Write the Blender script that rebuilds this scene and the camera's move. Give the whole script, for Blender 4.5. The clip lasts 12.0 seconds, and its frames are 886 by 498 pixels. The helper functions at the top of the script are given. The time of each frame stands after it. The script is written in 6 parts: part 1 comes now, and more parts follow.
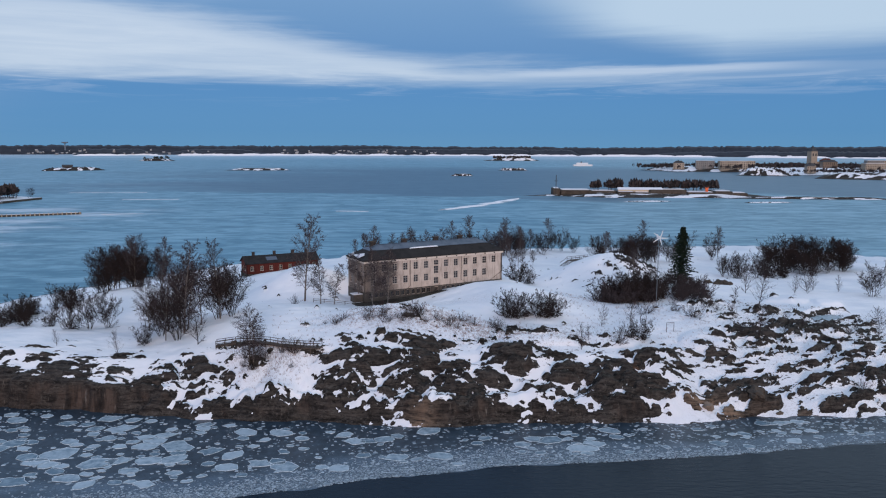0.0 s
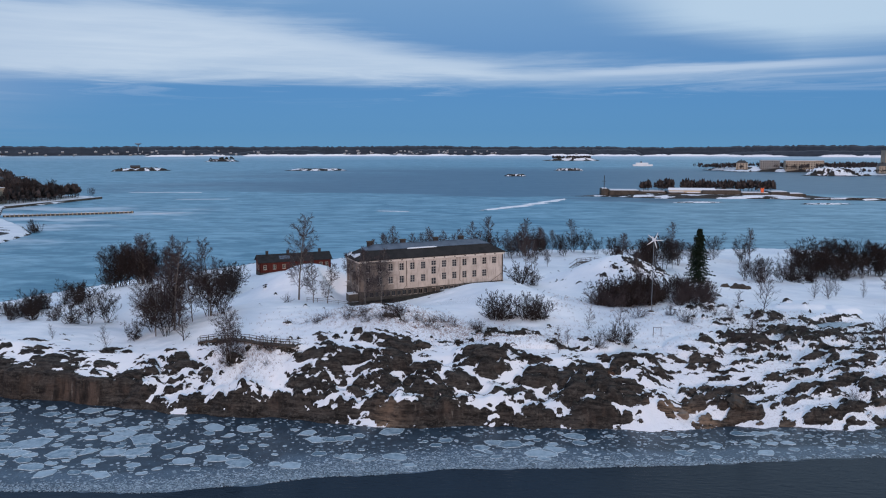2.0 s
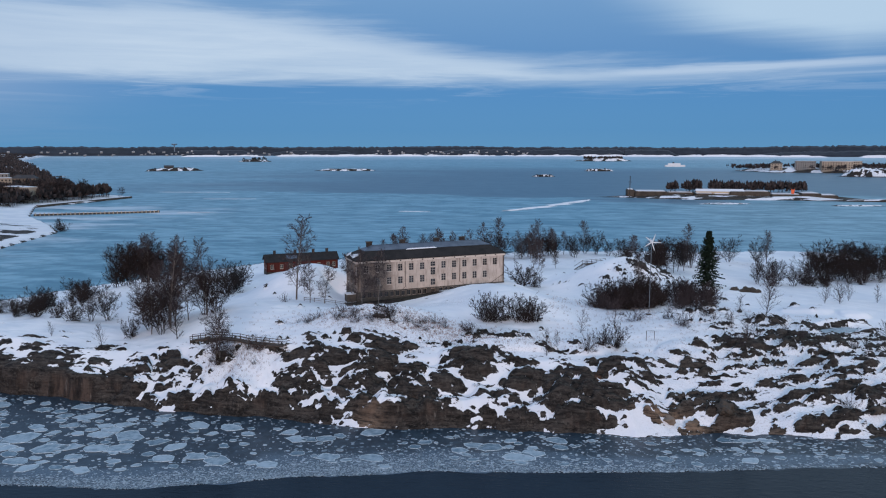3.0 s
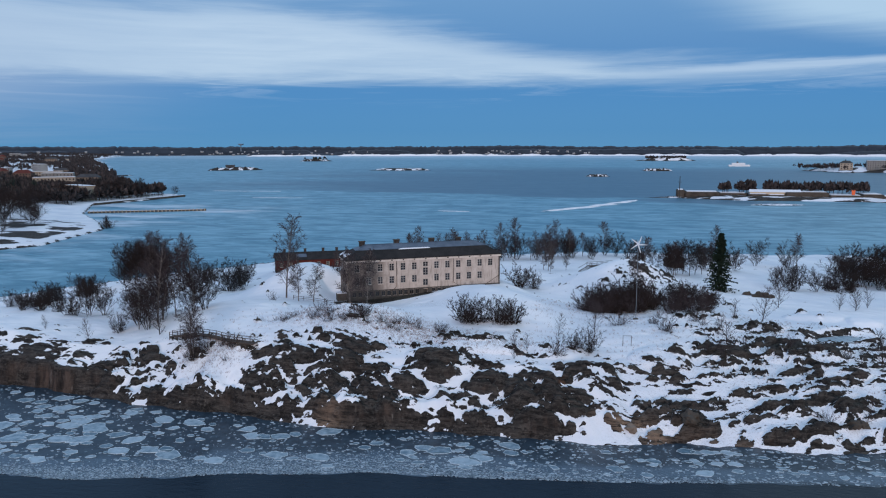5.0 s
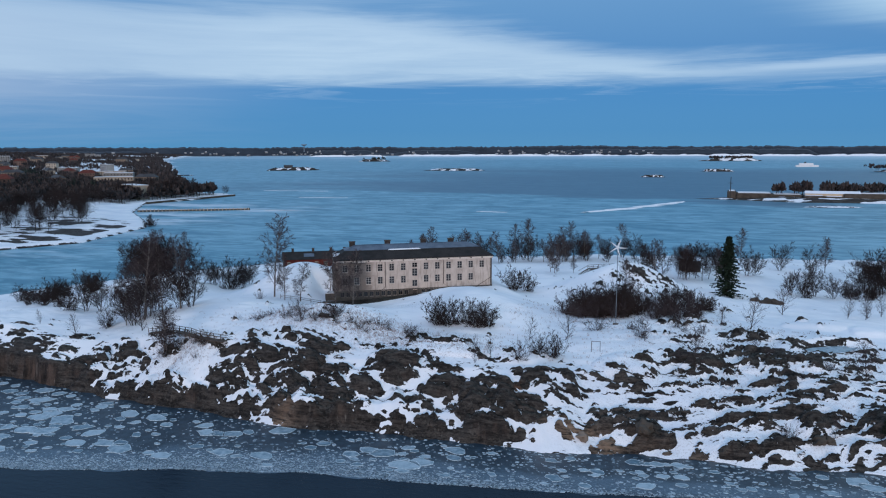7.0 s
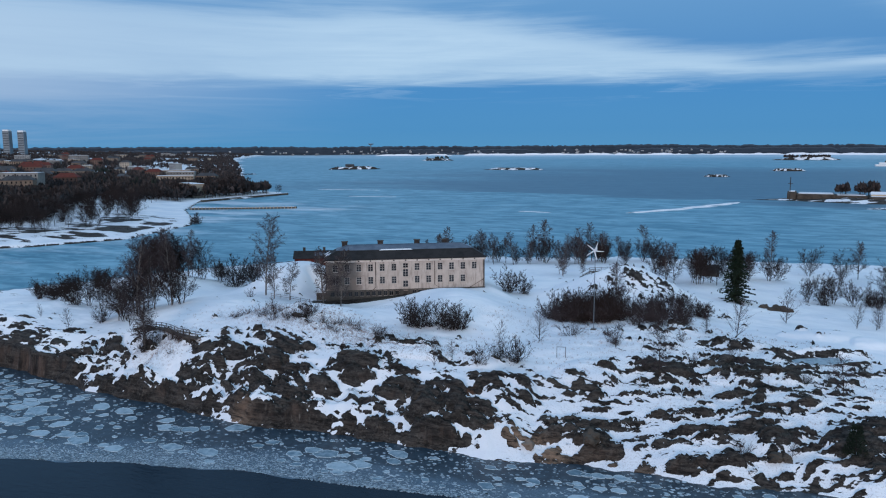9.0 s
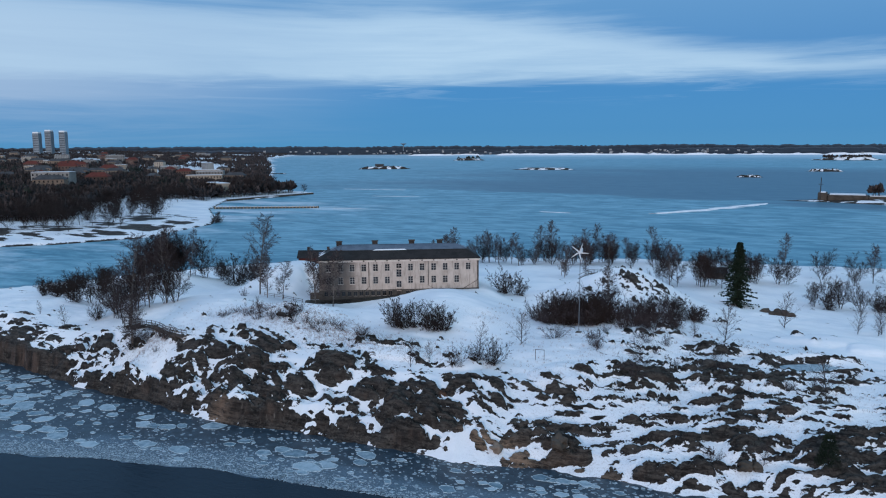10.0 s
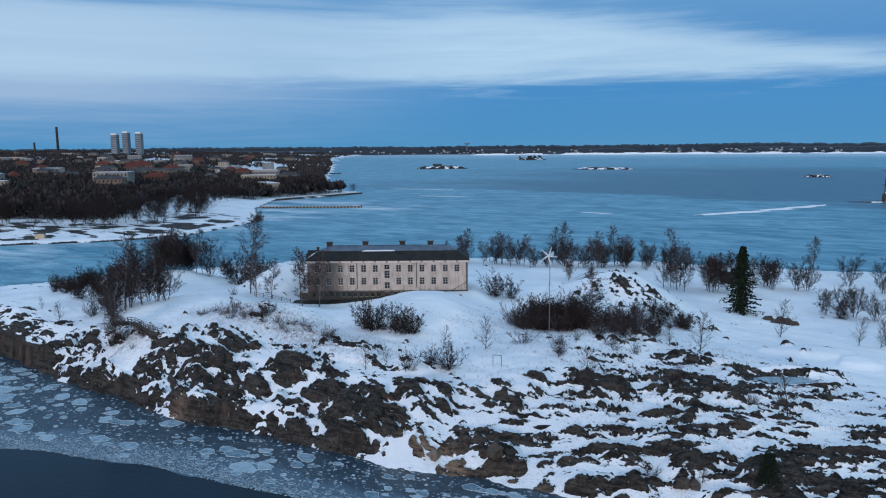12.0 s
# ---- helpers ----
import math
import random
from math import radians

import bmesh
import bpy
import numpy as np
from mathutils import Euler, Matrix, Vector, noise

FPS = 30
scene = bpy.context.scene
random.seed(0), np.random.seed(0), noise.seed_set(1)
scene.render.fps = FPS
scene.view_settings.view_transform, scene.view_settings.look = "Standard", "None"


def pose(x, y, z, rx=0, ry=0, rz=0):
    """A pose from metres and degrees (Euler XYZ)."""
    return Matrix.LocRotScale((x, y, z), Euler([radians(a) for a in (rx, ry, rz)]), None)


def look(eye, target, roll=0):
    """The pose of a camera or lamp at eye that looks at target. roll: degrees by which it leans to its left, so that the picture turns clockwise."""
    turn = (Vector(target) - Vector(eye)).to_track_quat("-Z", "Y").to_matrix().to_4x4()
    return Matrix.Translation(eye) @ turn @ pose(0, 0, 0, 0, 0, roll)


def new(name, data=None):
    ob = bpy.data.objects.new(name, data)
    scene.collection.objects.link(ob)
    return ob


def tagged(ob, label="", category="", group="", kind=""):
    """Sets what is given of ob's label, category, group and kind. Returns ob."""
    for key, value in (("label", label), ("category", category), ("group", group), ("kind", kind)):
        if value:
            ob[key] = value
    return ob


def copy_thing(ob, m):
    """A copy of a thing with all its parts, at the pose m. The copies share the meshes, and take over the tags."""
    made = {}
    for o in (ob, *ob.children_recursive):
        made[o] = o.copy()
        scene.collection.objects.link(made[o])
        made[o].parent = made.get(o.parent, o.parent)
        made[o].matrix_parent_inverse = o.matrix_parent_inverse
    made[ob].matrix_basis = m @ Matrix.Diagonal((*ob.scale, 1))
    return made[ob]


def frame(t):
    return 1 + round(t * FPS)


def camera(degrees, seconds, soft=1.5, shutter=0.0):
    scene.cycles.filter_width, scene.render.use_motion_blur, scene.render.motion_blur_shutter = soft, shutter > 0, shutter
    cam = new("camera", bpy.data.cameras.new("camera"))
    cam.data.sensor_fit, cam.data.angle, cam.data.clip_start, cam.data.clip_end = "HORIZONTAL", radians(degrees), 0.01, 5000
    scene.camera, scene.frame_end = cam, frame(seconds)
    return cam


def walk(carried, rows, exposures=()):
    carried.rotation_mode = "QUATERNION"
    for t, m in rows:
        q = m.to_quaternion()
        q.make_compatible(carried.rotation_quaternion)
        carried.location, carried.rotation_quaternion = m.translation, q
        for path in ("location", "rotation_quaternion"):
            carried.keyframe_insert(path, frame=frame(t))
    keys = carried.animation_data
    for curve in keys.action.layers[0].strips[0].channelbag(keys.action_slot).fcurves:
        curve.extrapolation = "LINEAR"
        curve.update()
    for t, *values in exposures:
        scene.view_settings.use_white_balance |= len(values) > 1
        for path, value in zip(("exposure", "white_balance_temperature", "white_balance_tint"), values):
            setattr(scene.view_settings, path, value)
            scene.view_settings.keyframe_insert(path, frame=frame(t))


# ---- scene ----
cam = camera(61.9, 12.0, soft=1.1)
PATH = [
    (0, (0.882, 0.546, 51.08), (0.886, 2.527, 50.805), 0.2),
    (0.5, (5.41, 0.612, 51.129), (5.373, 2.593, 50.854), 0.2),
    (1, (9.736, 1.002, 51.098), (9.66, 2.982, 50.823), 0.1),
    (1.5, (14.127, 1.22, 51.151), (14.009, 3.197, 50.876), 0.1),
    (2, (18.559, 1.652, 51.193), (18.394, 3.627, 50.918), 0.0),
    (2.5, (22.947, 2.468, 51.217), (22.739, 4.438, 50.943), 0.0),
    (3, (27.454, 3.153, 51.26), (27.202, 5.118, 50.986), 0.0),
    (5, (45.995, 7.537, 51.268), (45.576, 9.473, 50.993), -0.1),
    (5.5, (50.6, 8.912, 51.261), (50.142, 10.839, 50.987), -0.1),
    (6, (55.213, 10.304, 51.267), (54.713, 12.221, 50.993), -0.2),
    (6.5, (60.203, 11.86, 51.334), (59.661, 13.765, 51.059), -0.2),
    (7, (64.827, 13.593, 51.34), (64.245, 15.486, 51.066), -0.2),
    (9, (83.949, 21.837, 51.606), (83.194, 23.668, 51.33), -0.3),
    (9.5, (88.681, 24.401, 51.6), (87.884, 26.215, 51.324), -0.3),
    (10, (93.565, 26.868, 51.657), (92.727, 28.662, 51.381), -0.3),
    (10.5, (98.059, 29.63, 51.705), (97.18, 31.405, 51.428), -0.3),
    (11, (102.549, 32.434, 51.746), (101.63, 34.189, 51.47), -0.4),
    (11.5, (106.935, 35.241, 51.766), (105.977, 36.975, 51.49), -0.4),
    (12, (111.189, 38.336, 51.778), (110.192, 40.048, 51.502), -0.5),
]
walk(cam, [(t, look(eye, target, roll)) for t, eye, target, roll in PATH],
     exposures=[(0, 0.11, 6350, 18), (6, 0.04, 5800, 11), (12, 0.05, 5560, 6)])

# ---- world, sun, exposure ----
SUN_ELEV, SUN_AZ = 9.0, 172.0          # degrees; azimuth clockwise from +y
world = bpy.data.worlds.new("overcast_dusk")
scene.world = world
world.use_nodes = True
wn, wl = world.node_tree.nodes, world.node_tree.links
wn.clear()


def wnode(kind, **values):
    n = wn.new(kind)
    for k, v in values.items():
        n.inputs[k].default_value = v
    return n


def wmath(op, a, b=None, c=None):
    n = wn.new("ShaderNodeMath")
    n.operation = op
    for i, v in enumerate((a, b, c)):
        if v is None:
            continue
        if isinstance(v, (int, float)):
            n.inputs[i].default_value = v
        else:
            wl.new(v, n.inputs[i])
    return n.outputs[0]


def wramp(value, stops):
    n = wn.new("ShaderNodeValToRGB")
    el = n.color_ramp.elements
    while len(el) < len(stops):
        el.new(0.5)
    for e, (p, c) in zip(el, stops):
        e.position, e.color = p, (*c, 1) if len(c) == 3 else c
    wl.new(value, n.inputs[0])
    return n.outputs[0]


def wmix(f, a, b):
    n = wn.new("ShaderNodeMix")
    n.data_type = "RGBA"
    if isinstance(f, (int, float)):
        n.inputs[0].default_value = f
    else:
        wl.new(f, n.inputs[0])
    for s, v in ((n.inputs[6], a), (n.inputs[7], b)):
        if isinstance(v, tuple):
            s.default_value = (*v, 1)
        else:
            wl.new(v, s)
    return n.outputs[2]


sky = wn.new("ShaderNodeTexSky")
sky.sky_type, sky.sun_disc = "NISHITA", False
sky.sun_elevation, sky.sun_rotation = radians(SUN_ELEV), radians(SUN_AZ)
sky.altitude, sky.air_density, sky.dust_density, sky.ozone_density = 0, 1.0, 0.6, 3.0
wcoord = wn.new("ShaderNodeTexCoord")
wsep = wn.new("ShaderNodeSeparateXYZ")
wl.new(wcoord.outputs["Generated"], wsep.inputs[0])
elev = wmath("ARCSINE", wsep.outputs[2])                       # radians above the horizon
azim = wmath("ARCTAN2", wsep.outputs[0], wsep.outputs[1])      # radians, 0 along +y
wcomb = wn.new("ShaderNodeCombineXYZ")
wl.new(azim, wcomb.inputs[0])
wl.new(elev, wcomb.inputs[1])


def wnoise(sx, sy, detail, rough=0.55, warp=0.0, offset=0.0):
    mp = wn.new("ShaderNodeMapping")
    mp.inputs["Scale"].default_value = (sx, sy, 1)
    mp.inputs["Location"].default_value = (offset, offset * 0.7, offset)
    wl.new(wcomb.outputs[0], mp.inputs[0])
    n = wnode("ShaderNodeTexNoise", Scale=1.0, Detail=detail, Roughness=rough, Distortion=warp)
    wl.new(mp.outputs[0], n.inputs["Vector"])
    return n.outputs[0]


# a blue gap low over the horizon, a bright veil of cloud above it, grey-blue stratus over that
clear = wramp(wmath("MULTIPLY", elev, 1 / 1.4), [
    (0.0, (0.095, 0.295, 0.51)), (0.015, (0.075, 0.27, 0.51)), (0.05, (0.072, 0.25, 0.51)),
    (0.09, (0.115, 0.275, 0.51)), (0.155, (0.185, 0.355, 0.56)), (0.30, (0.30, 0.465, 0.68)), (0.55, (0.60, 0.74, 0.98)), (1.0, (0.68, 0.82, 1.06))])
streak = wnoise(2.0, 30.0, 5.0, 0.6, 0.6, 3.1)
wisps = wnoise(4.5, 80.0, 6.0, 0.65, 0.9, 8.3)
broad_ = wnoise(1.3, 9.0, 3.0, 0.5, 0.3, 5.7)
drift = wmath("ADD", wmath("MULTIPLY", wmath("SUBTRACT", streak, 0.5), 0.075), wmath("MULTIPLY", wmath("SUBTRACT", wisps, 0.5), 0.030))
lift = wmath("ADD", elev, drift)


def wstep(v, lo, hi):
    n = wn.new("ShaderNodeMapRange")
    n.interpolation_type = "SMOOTHSTEP"
    wl.new(v, n.inputs[0])
    for i, x in zip((1, 2, 3, 4), (lo, hi, 0.0, 1.0)):
        n.inputs[i].default_value = x
    return n.outputs[0]


# the bright veil has a level foot and a top that comes down towards the east
level = wstep(wmath("ADD", elev, wmath("MULTIPLY", drift, 0.42)), 0.074, 0.096)
sink = wmath("MULTIPLY", wstep(azim, -0.50, 0.16), 0.085)
crown = wmath("SUBTRACT", 1.0, wstep(wmath("ADD", wmath("ADD", lift, sink), wmath("MULTIPLY", wmath("SUBTRACT", broad_, 0.5), 0.05)), 0.155, 0.205))
veil = wmath("MULTIPLY", wmath("MULTIPLY", level, crown), wmath("SUBTRACT", 1.0, wmath("MULTIPLY", wstep(azim, 0.15, 0.45), 0.55)))
veil = wmath("MULTIPLY", veil, wmath("ADD", 0.66, wmath("MULTIPLY", wstep(azim, -0.80, -0.40), 0.34)))
veil = wmath("MULTIPLY", veil, wmath("ADD", 0.30, wmath("MULTIPLY", wmath("ADD", streak, wmath("MULTIPLY", wisps, 0.4)), 0.80)))
high = wmath("MULTIPLY", wstep(wmath("ADD", wmath("ADD", elev, wmath("MULTIPLY", drift, 0.45)), wmath("MULTIPLY", wmath("MINIMUM", azim, 0.36), 0.19)), 0.168, 0.212), wstep(azim, 0.04, 0.26))
fringe = wmath("ADD", elev, wmath("MULTIPLY", drift, 0.30))
ribbon = wmath("MULTIPLY", wmath("MULTIPLY", wstep(fringe, 0.089, 0.096), wmath("SUBTRACT", 1.0, wstep(fringe, 0.098, 0.107))), wmath("MULTIPLY", wstep(azim, 0.02, 0.14), wmath("SUBTRACT", 1.0, wstep(azim, 0.34, 0.52))))
haze = wmath("MULTIPLY", wmath("MULTIPLY", wstep(wmath("ADD", elev, drift), 0.0, 0.075), wmath("SUBTRACT", 1.0, wstep(lift, 0.14, 0.20))), wmath("SUBTRACT", 1.0, wstep(azim, -1.02, -0.42)))
thin = wmath("MULTIPLY", wstep(wmath("ADD", elev, wmath("MULTIPLY", drift, 1.6)), 0.16, 0.34), wstep(streak, 0.40, 0.66))
cloudy = wmix(wmath("MULTIPLY", thin, 0.45), clear, (0.36, 0.50, 0.66))
low_wisp = wmath("MULTIPLY", wmath("MULTIPLY", wstep(elev, 0.045, 0.075), wmath("SUBTRACT", 1.0, wstep(elev, 0.085, 0.10))), wstep(wisps, 0.50, 0.66))
cloudy = wmix(wmath("MULTIPLY", low_wisp, 0.35), cloudy, (0.36, 0.50, 0.68))
cloudy = wmix(wmath("MULTIPLY", haze, 0.85), cloudy, (0.44, 0.53, 0.66))
cloudy = wmix(wmath("MULTIPLY", ribbon, 0.65), cloudy, (0.56, 0.68, 0.79))
cloudy = wmix(wmath("MINIMUM", veil, 1.0), cloudy, (0.60, 0.72, 0.80))
cloudy = wmix(wmath("MULTIPLY", high, 0.85), cloudy, (0.55, 0.71, 0.80))
dim = wn.new("ShaderNodeMix")
dim.data_type, dim.blend_type = "RGBA", "MULTIPLY"
dim.inputs[0].default_value, dim.inputs[7].default_value = 1.0, (0.06, 0.06, 0.06, 1)
wl.new(sky.outputs[0], dim.inputs[6])
sky_share = wmix(0.85, dim.outputs[2], cloudy)
bg = wnode("ShaderNodeBackground", Strength=1.0)
wl.new(sky_share, bg.inputs[0])
wout = wn.new("ShaderNodeOutputWorld")
wl.new(bg.outputs[0], wout.inputs[0])

sun = new("sun", bpy.data.lights.new("sun", "SUN"))
sun.data.energy, sun.data.angle, sun.data.color = 1.4, radians(12), (1.0, 0.76, 0.62)
az, el = radians(SUN_AZ), radians(SUN_ELEV)
sun.matrix_basis = look((0, 0, 300), (-300 * math.sin(az) * math.cos(el), -300 * math.cos(az) * math.cos(el), 300 - 300 * math.sin(el)))

# ---- materials ----


class Mat:
    """A small node builder round one Principled material."""

    def __init__(self, name, rough=0.7, metal=0.0, color=(0.5, 0.5, 0.5)):
        self.m = bpy.data.materials.new(name)
        self.m.use_nodes = True
        self.n, self.l = self.m.node_tree.nodes, self.m.node_tree.links
        self.b = self.n["Principled BSDF"]
        self.b.inputs["Roughness"].default_value = rough
        self.b.inputs["Metallic"].default_value = metal
        self.b.inputs["Base Color"].default_value = (*color, 1)
        self.geo = None

    def put(self, v, socket):
        if isinstance(v, (int, float)):
            socket.default_value = v
        elif isinstance(v, tuple):
            socket.default_value = (*v, 1) if len(socket.default_value) == 4 else v
        else:
            self.l.new(v, socket)

    def pos(self, space="world"):
        if space == "world":
            if self.geo is None:
                self.geo = self.n.new("ShaderNodeNewGeometry")
            return self.geo.outputs["Position"]
        c = self.n.new("ShaderNodeTexCoord")
        return c.outputs["Object"]

    def scaled(self, vec, scale, turn=0.0):
        mp = self.n.new("ShaderNodeMapping")
        mp.inputs["Scale"].default_value = scale
        mp.inputs["Rotation"].default_value = (0, 0, radians(turn))
        self.l.new(vec, mp.inputs[0])
        return mp.outputs[0]

    def noise(self, scale, detail=4.0, rough=0.55, space="world", stretch=None, warp=0.0, turn=0.0):
        v = self.pos(space)
        if stretch:
            v = self.scaled(v, stretch, turn)
        t = self.n.new("ShaderNodeTexNoise")
        t.inputs["Scale"].default_value, t.inputs["Detail"].default_value = scale, detail
        t.inputs["Roughness"].default_value, t.inputs["Distortion"].default_value = rough, warp
        self.l.new(v, t.inputs["Vector"])
        return t.outputs[0]

    def voronoi(self, scale, feature="F1", space="world", stretch=None, out="Distance"):
        v = self.pos(space)
        if stretch:
            v = self.scaled(v, stretch)
        t = self.n.new("ShaderNodeTexVoronoi")
        t.feature = feature
        t.inputs["Scale"].default_value = scale
        self.l.new(v, t.inputs["Vector"])
        return t.outputs[out]

    def math(self, op, a, b=0.0, clamp=False):
        t = self.n.new("ShaderNodeMath")
        t.operation, t.use_clamp = op, clamp
        self.put(a, t.inputs[0])
        self.put(b, t.inputs[1])
        return t.outputs[0]

    def step(self, v, lo, hi):
        t = self.n.new("ShaderNodeMapRange")
        t.interpolation_type = "SMOOTHSTEP"
        self.put(v, t.inputs[0])
        for i, x in zip((1, 2, 3, 4), (lo, hi, 0.0, 1.0)):
            t.inputs[i].default_value = x
        return t.outputs[0]

    def mix(self, f, a, b):
        t = self.n.new("ShaderNodeMix")
        t.data_type = "RGBA"
        self.put(f, t.inputs[0])
        self.put(a, t.inputs[6])
        self.put(b, t.inputs[7])
        return t.outputs[2]

    def attr(self, name):
        t = self.n.new("ShaderNodeAttribute")
        t.attribute_name = name
        return t.outputs["Fac"]

    def axis(self, i, space="world"):
        t = self.n.new("ShaderNodeSeparateXYZ")
        self.l.new(self.pos(space), t.inputs[0])
        return t.outputs[i]

    def up(self):
        if self.geo is None:
            self.pos()
        t = self.n.new("ShaderNodeSeparateXYZ")
        self.l.new(self.geo.outputs["Normal"], t.inputs[0])
        return t.outputs[2]

    def rand(self):
        return self.n.new("ShaderNodeObjectInfo").outputs["Random"]

    def island(self):
        return self.n.new("ShaderNodeNewGeometry").outputs["Random Per Island"]

    def color(self, c):
        self.put(c, self.b.inputs["Base Color"])
        return self

    def rough(self, v):
        self.put(v, self.b.inputs["Roughness"])
        return self

    def bump(self, height, strength=0.5, dist=0.1):
        t = self.n.new("ShaderNodeBump")
        t.inputs["Strength"].default_value, t.inputs["Distance"].default_value = strength, dist
        self.l.new(height, t.inputs["Height"])
        self.l.new(t.outputs[0], self.b.inputs["Normal"])
        return self


def worn(name, c1, c2, scale, rough=0.8, stretch=None, bump=0.3, space="world", fine=6.0, vary=0.25):
    """A matt surface with large stains and a fine grain, and a slight change from object to object."""
    k = Mat(name, rough)
    k.b.inputs["Specular IOR Level"].default_value = 0.25
    big = k.noise(scale, 5.0, 0.6, space, stretch)
    small = k.noise(scale * fine, 4.0, 0.6, space)
    f = k.step(k.math("ADD", k.math("MULTIPLY", big, 0.7), k.math("MULTIPLY", small, 0.3)), 0.3, 0.7)
    c = k.mix(f, c1, c2)
    c = k.mix(k.math("MULTIPLY", k.rand(), vary), c, tuple(v * 0.6 for v in c1))
    k.color(c)
    k.bump(small, bump, 0.05)
    return k.m


# snow-covered bedrock: what shows is told by the mesh's own cover values
g = Mat("snow_and_bedrock", 0.8)
g.b.inputs["Specular IOR Level"].default_value = 0.12
fine = g.noise(0.9, 6.0, 0.66, stretch=(0.36, 1.5, 1.0), turn=-10)
tiny = g.noise(4.0, 4.0, 0.65)
edge = g.math("ADD", g.math("MULTIPLY", g.math("SUBTRACT", fine, 0.5), 1.25), g.math("MULTIPLY", g.math("SUBTRACT", tiny, 0.5), 0.12))
steep = g.math("MULTIPLY", g.step(g.math("SUBTRACT", 1.0, g.up()), 0.38, 0.62), 0.8)
bare = g.step(g.math("ADD", g.math("ADD", g.attr("bare"), edge), steep), 0.48, 0.53)
strata = g.noise(0.6, 6.0, 0.72, stretch=(0.35, 1.3, 2.5), turn=8)
spots = g.noise(0.22, 4.0, 0.6)
lichen = g.noise(1.5, 6.0, 0.75)
crack = g.math("SUBTRACT", 1.0, g.step(g.math("ABSOLUTE", g.math("SUBTRACT", g.noise(0.55, 3.0, 0.6, stretch=(0.5, 1.1, 1.3), warp=0.8, turn=12), 0.5)), 0.0, 0.022))
rock_c = g.mix(g.step(strata, 0.34, 0.68), (0.010, 0.0085, 0.008), (0.072, 0.061, 0.053))
rock_c = g.mix(g.math("MULTIPLY", g.step(lichen, 0.48, 0.70), 0.5), rock_c, (0.130, 0.118, 0.104))
rock_c = g.mix(g.math("MULTIPLY", g.step(g.noise(0.10, 4.0, 0.6), 0.45, 0.65), g.math("MULTIPLY", g.step(g.up(), 0.8, 0.96), 0.45)), rock_c, (0.086, 0.084, 0.068))
rock_c = g.mix(g.math("MULTIPLY", crack, 0.75), rock_c, (0.010, 0.009, 0.009))
drips = g.noise(0.9, 4.0, 0.6, stretch=(1.5, 1.5, 0.12))
sheer = g.step(g.math("SUBTRACT", 1.0, g.up()), 0.5, 0.85)
rock_c = g.mix(g.math("MULTIPLY", sheer, g.step(g.noise(0.12, 3.0), 0.35, 0.62)), rock_c, g.mix(g.step(g.noise(0.35, 4.0, 0.65, stretch=(1.2, 1.2, 0.15)), 0.38, 0.62), (0.018, 0.015, 0.014), (0.092, 0.066, 0.053)))
rock_c = g.mix(g.math("MULTIPLY", g.step(drips, 0.60, 0.72), g.math("MULTIPLY", sheer, 0.5)), rock_c, (0.26, 0.23, 0.20))
rock_c = g.mix(g.math("MULTIPLY", g.step(spots, 0.64, 0.78), 0.45), rock_c, (0.17, 0.085, 0.048))
rock_c = g.mix(g.math("MULTIPLY", g.attr("pale"), g.step(strata, 0.35, 0.6)), rock_c, (0.34, 0.23, 0.155))
snow_c = g.mix(g.step(g.noise(0.06, 4.0), 0.3, 0.7), (0.70, 0.73, 0.78), (0.86, 0.86, 0.875))
tuft = g.math("MULTIPLY", g.attr("tufts"), g.step(g.noise(3.2, 5.0, 0.75), 0.52, 0.62))
snow_c = g.mix(g.math("MULTIPLY", tuft, 0.85), snow_c, (0.16, 0.105, 0.075))
g.color(g.mix(bare, snow_c, rock_c))
g.rough(g.math("SUBTRACT", 0.75, g.math("MULTIPLY", bare, 0.12)))
rugged = g.math("ADD", g.math("MULTIPLY", strata, 1.2), g.math("SUBTRACT", g.math("ADD", fine, g.math("MULTIPLY", tiny, 0.5)), crack))
drifts = g.noise(0.35, 4.0, 0.55, stretch=(0.5, 1.0, 1.0), turn=15)
g.bump(g.math("ADD", g.math("MULTIPLY", rugged, bare), g.math("MULTIPLY", drifts, g.math("SUBTRACT", 1.0, bare))), 0.6, 0.45)
GROUND = g.m

# the sea: frozen bay, open dark water in front, snow on the far ice
s = Mat("sea_ice", 0.3)
px, py = s.axis(0), s.axis(1)
broad = s.noise(0.004, 5.0, 0.55, stretch=(0.5, 1.0, 1.0))
wob = s.math("SUBTRACT", broad, 0.5)
streaks = s.noise(0.05, 6.0, 0.68, stretch=(0.30, 1.0, 1.0), warp=0.8, turn=-14)
far_streaks = s.noise(0.008, 6.0, 0.7, stretch=(0.18, 1.0, 1.0), warp=0.4, turn=-6)
patches = s.noise(0.11, 5.0, 0.62, stretch=(0.45, 1.0, 1.0), warp=0.9, turn=-12)
ice_c = s.mix(s.step(s.math("ADD", s.math("MULTIPLY", streaks, 0.45), s.math("MULTIPLY", patches, 0.55)), 0.40, 0.62), (0.050, 0.185, 0.270), (0.205, 0.400, 0.505))
ice_c = s.mix(s.math("MULTIPLY", s.step(far_streaks, 0.60, 0.74), 0.6), ice_c, (0.34, 0.45, 0.54))
ydark = s.math("ADD", py, s.math("MULTIPLY", wob, 700.0))
dark = s.math("MULTIPLY", s.math("MULTIPLY", s.step(ydark, 740, 800), s.math("SUBTRACT", 1.0, s.step(ydark, 1500, 2100))), s.step(s.math("ADD", px, s.math("MULTIPLY", wob, 900.0)), -700, -150))
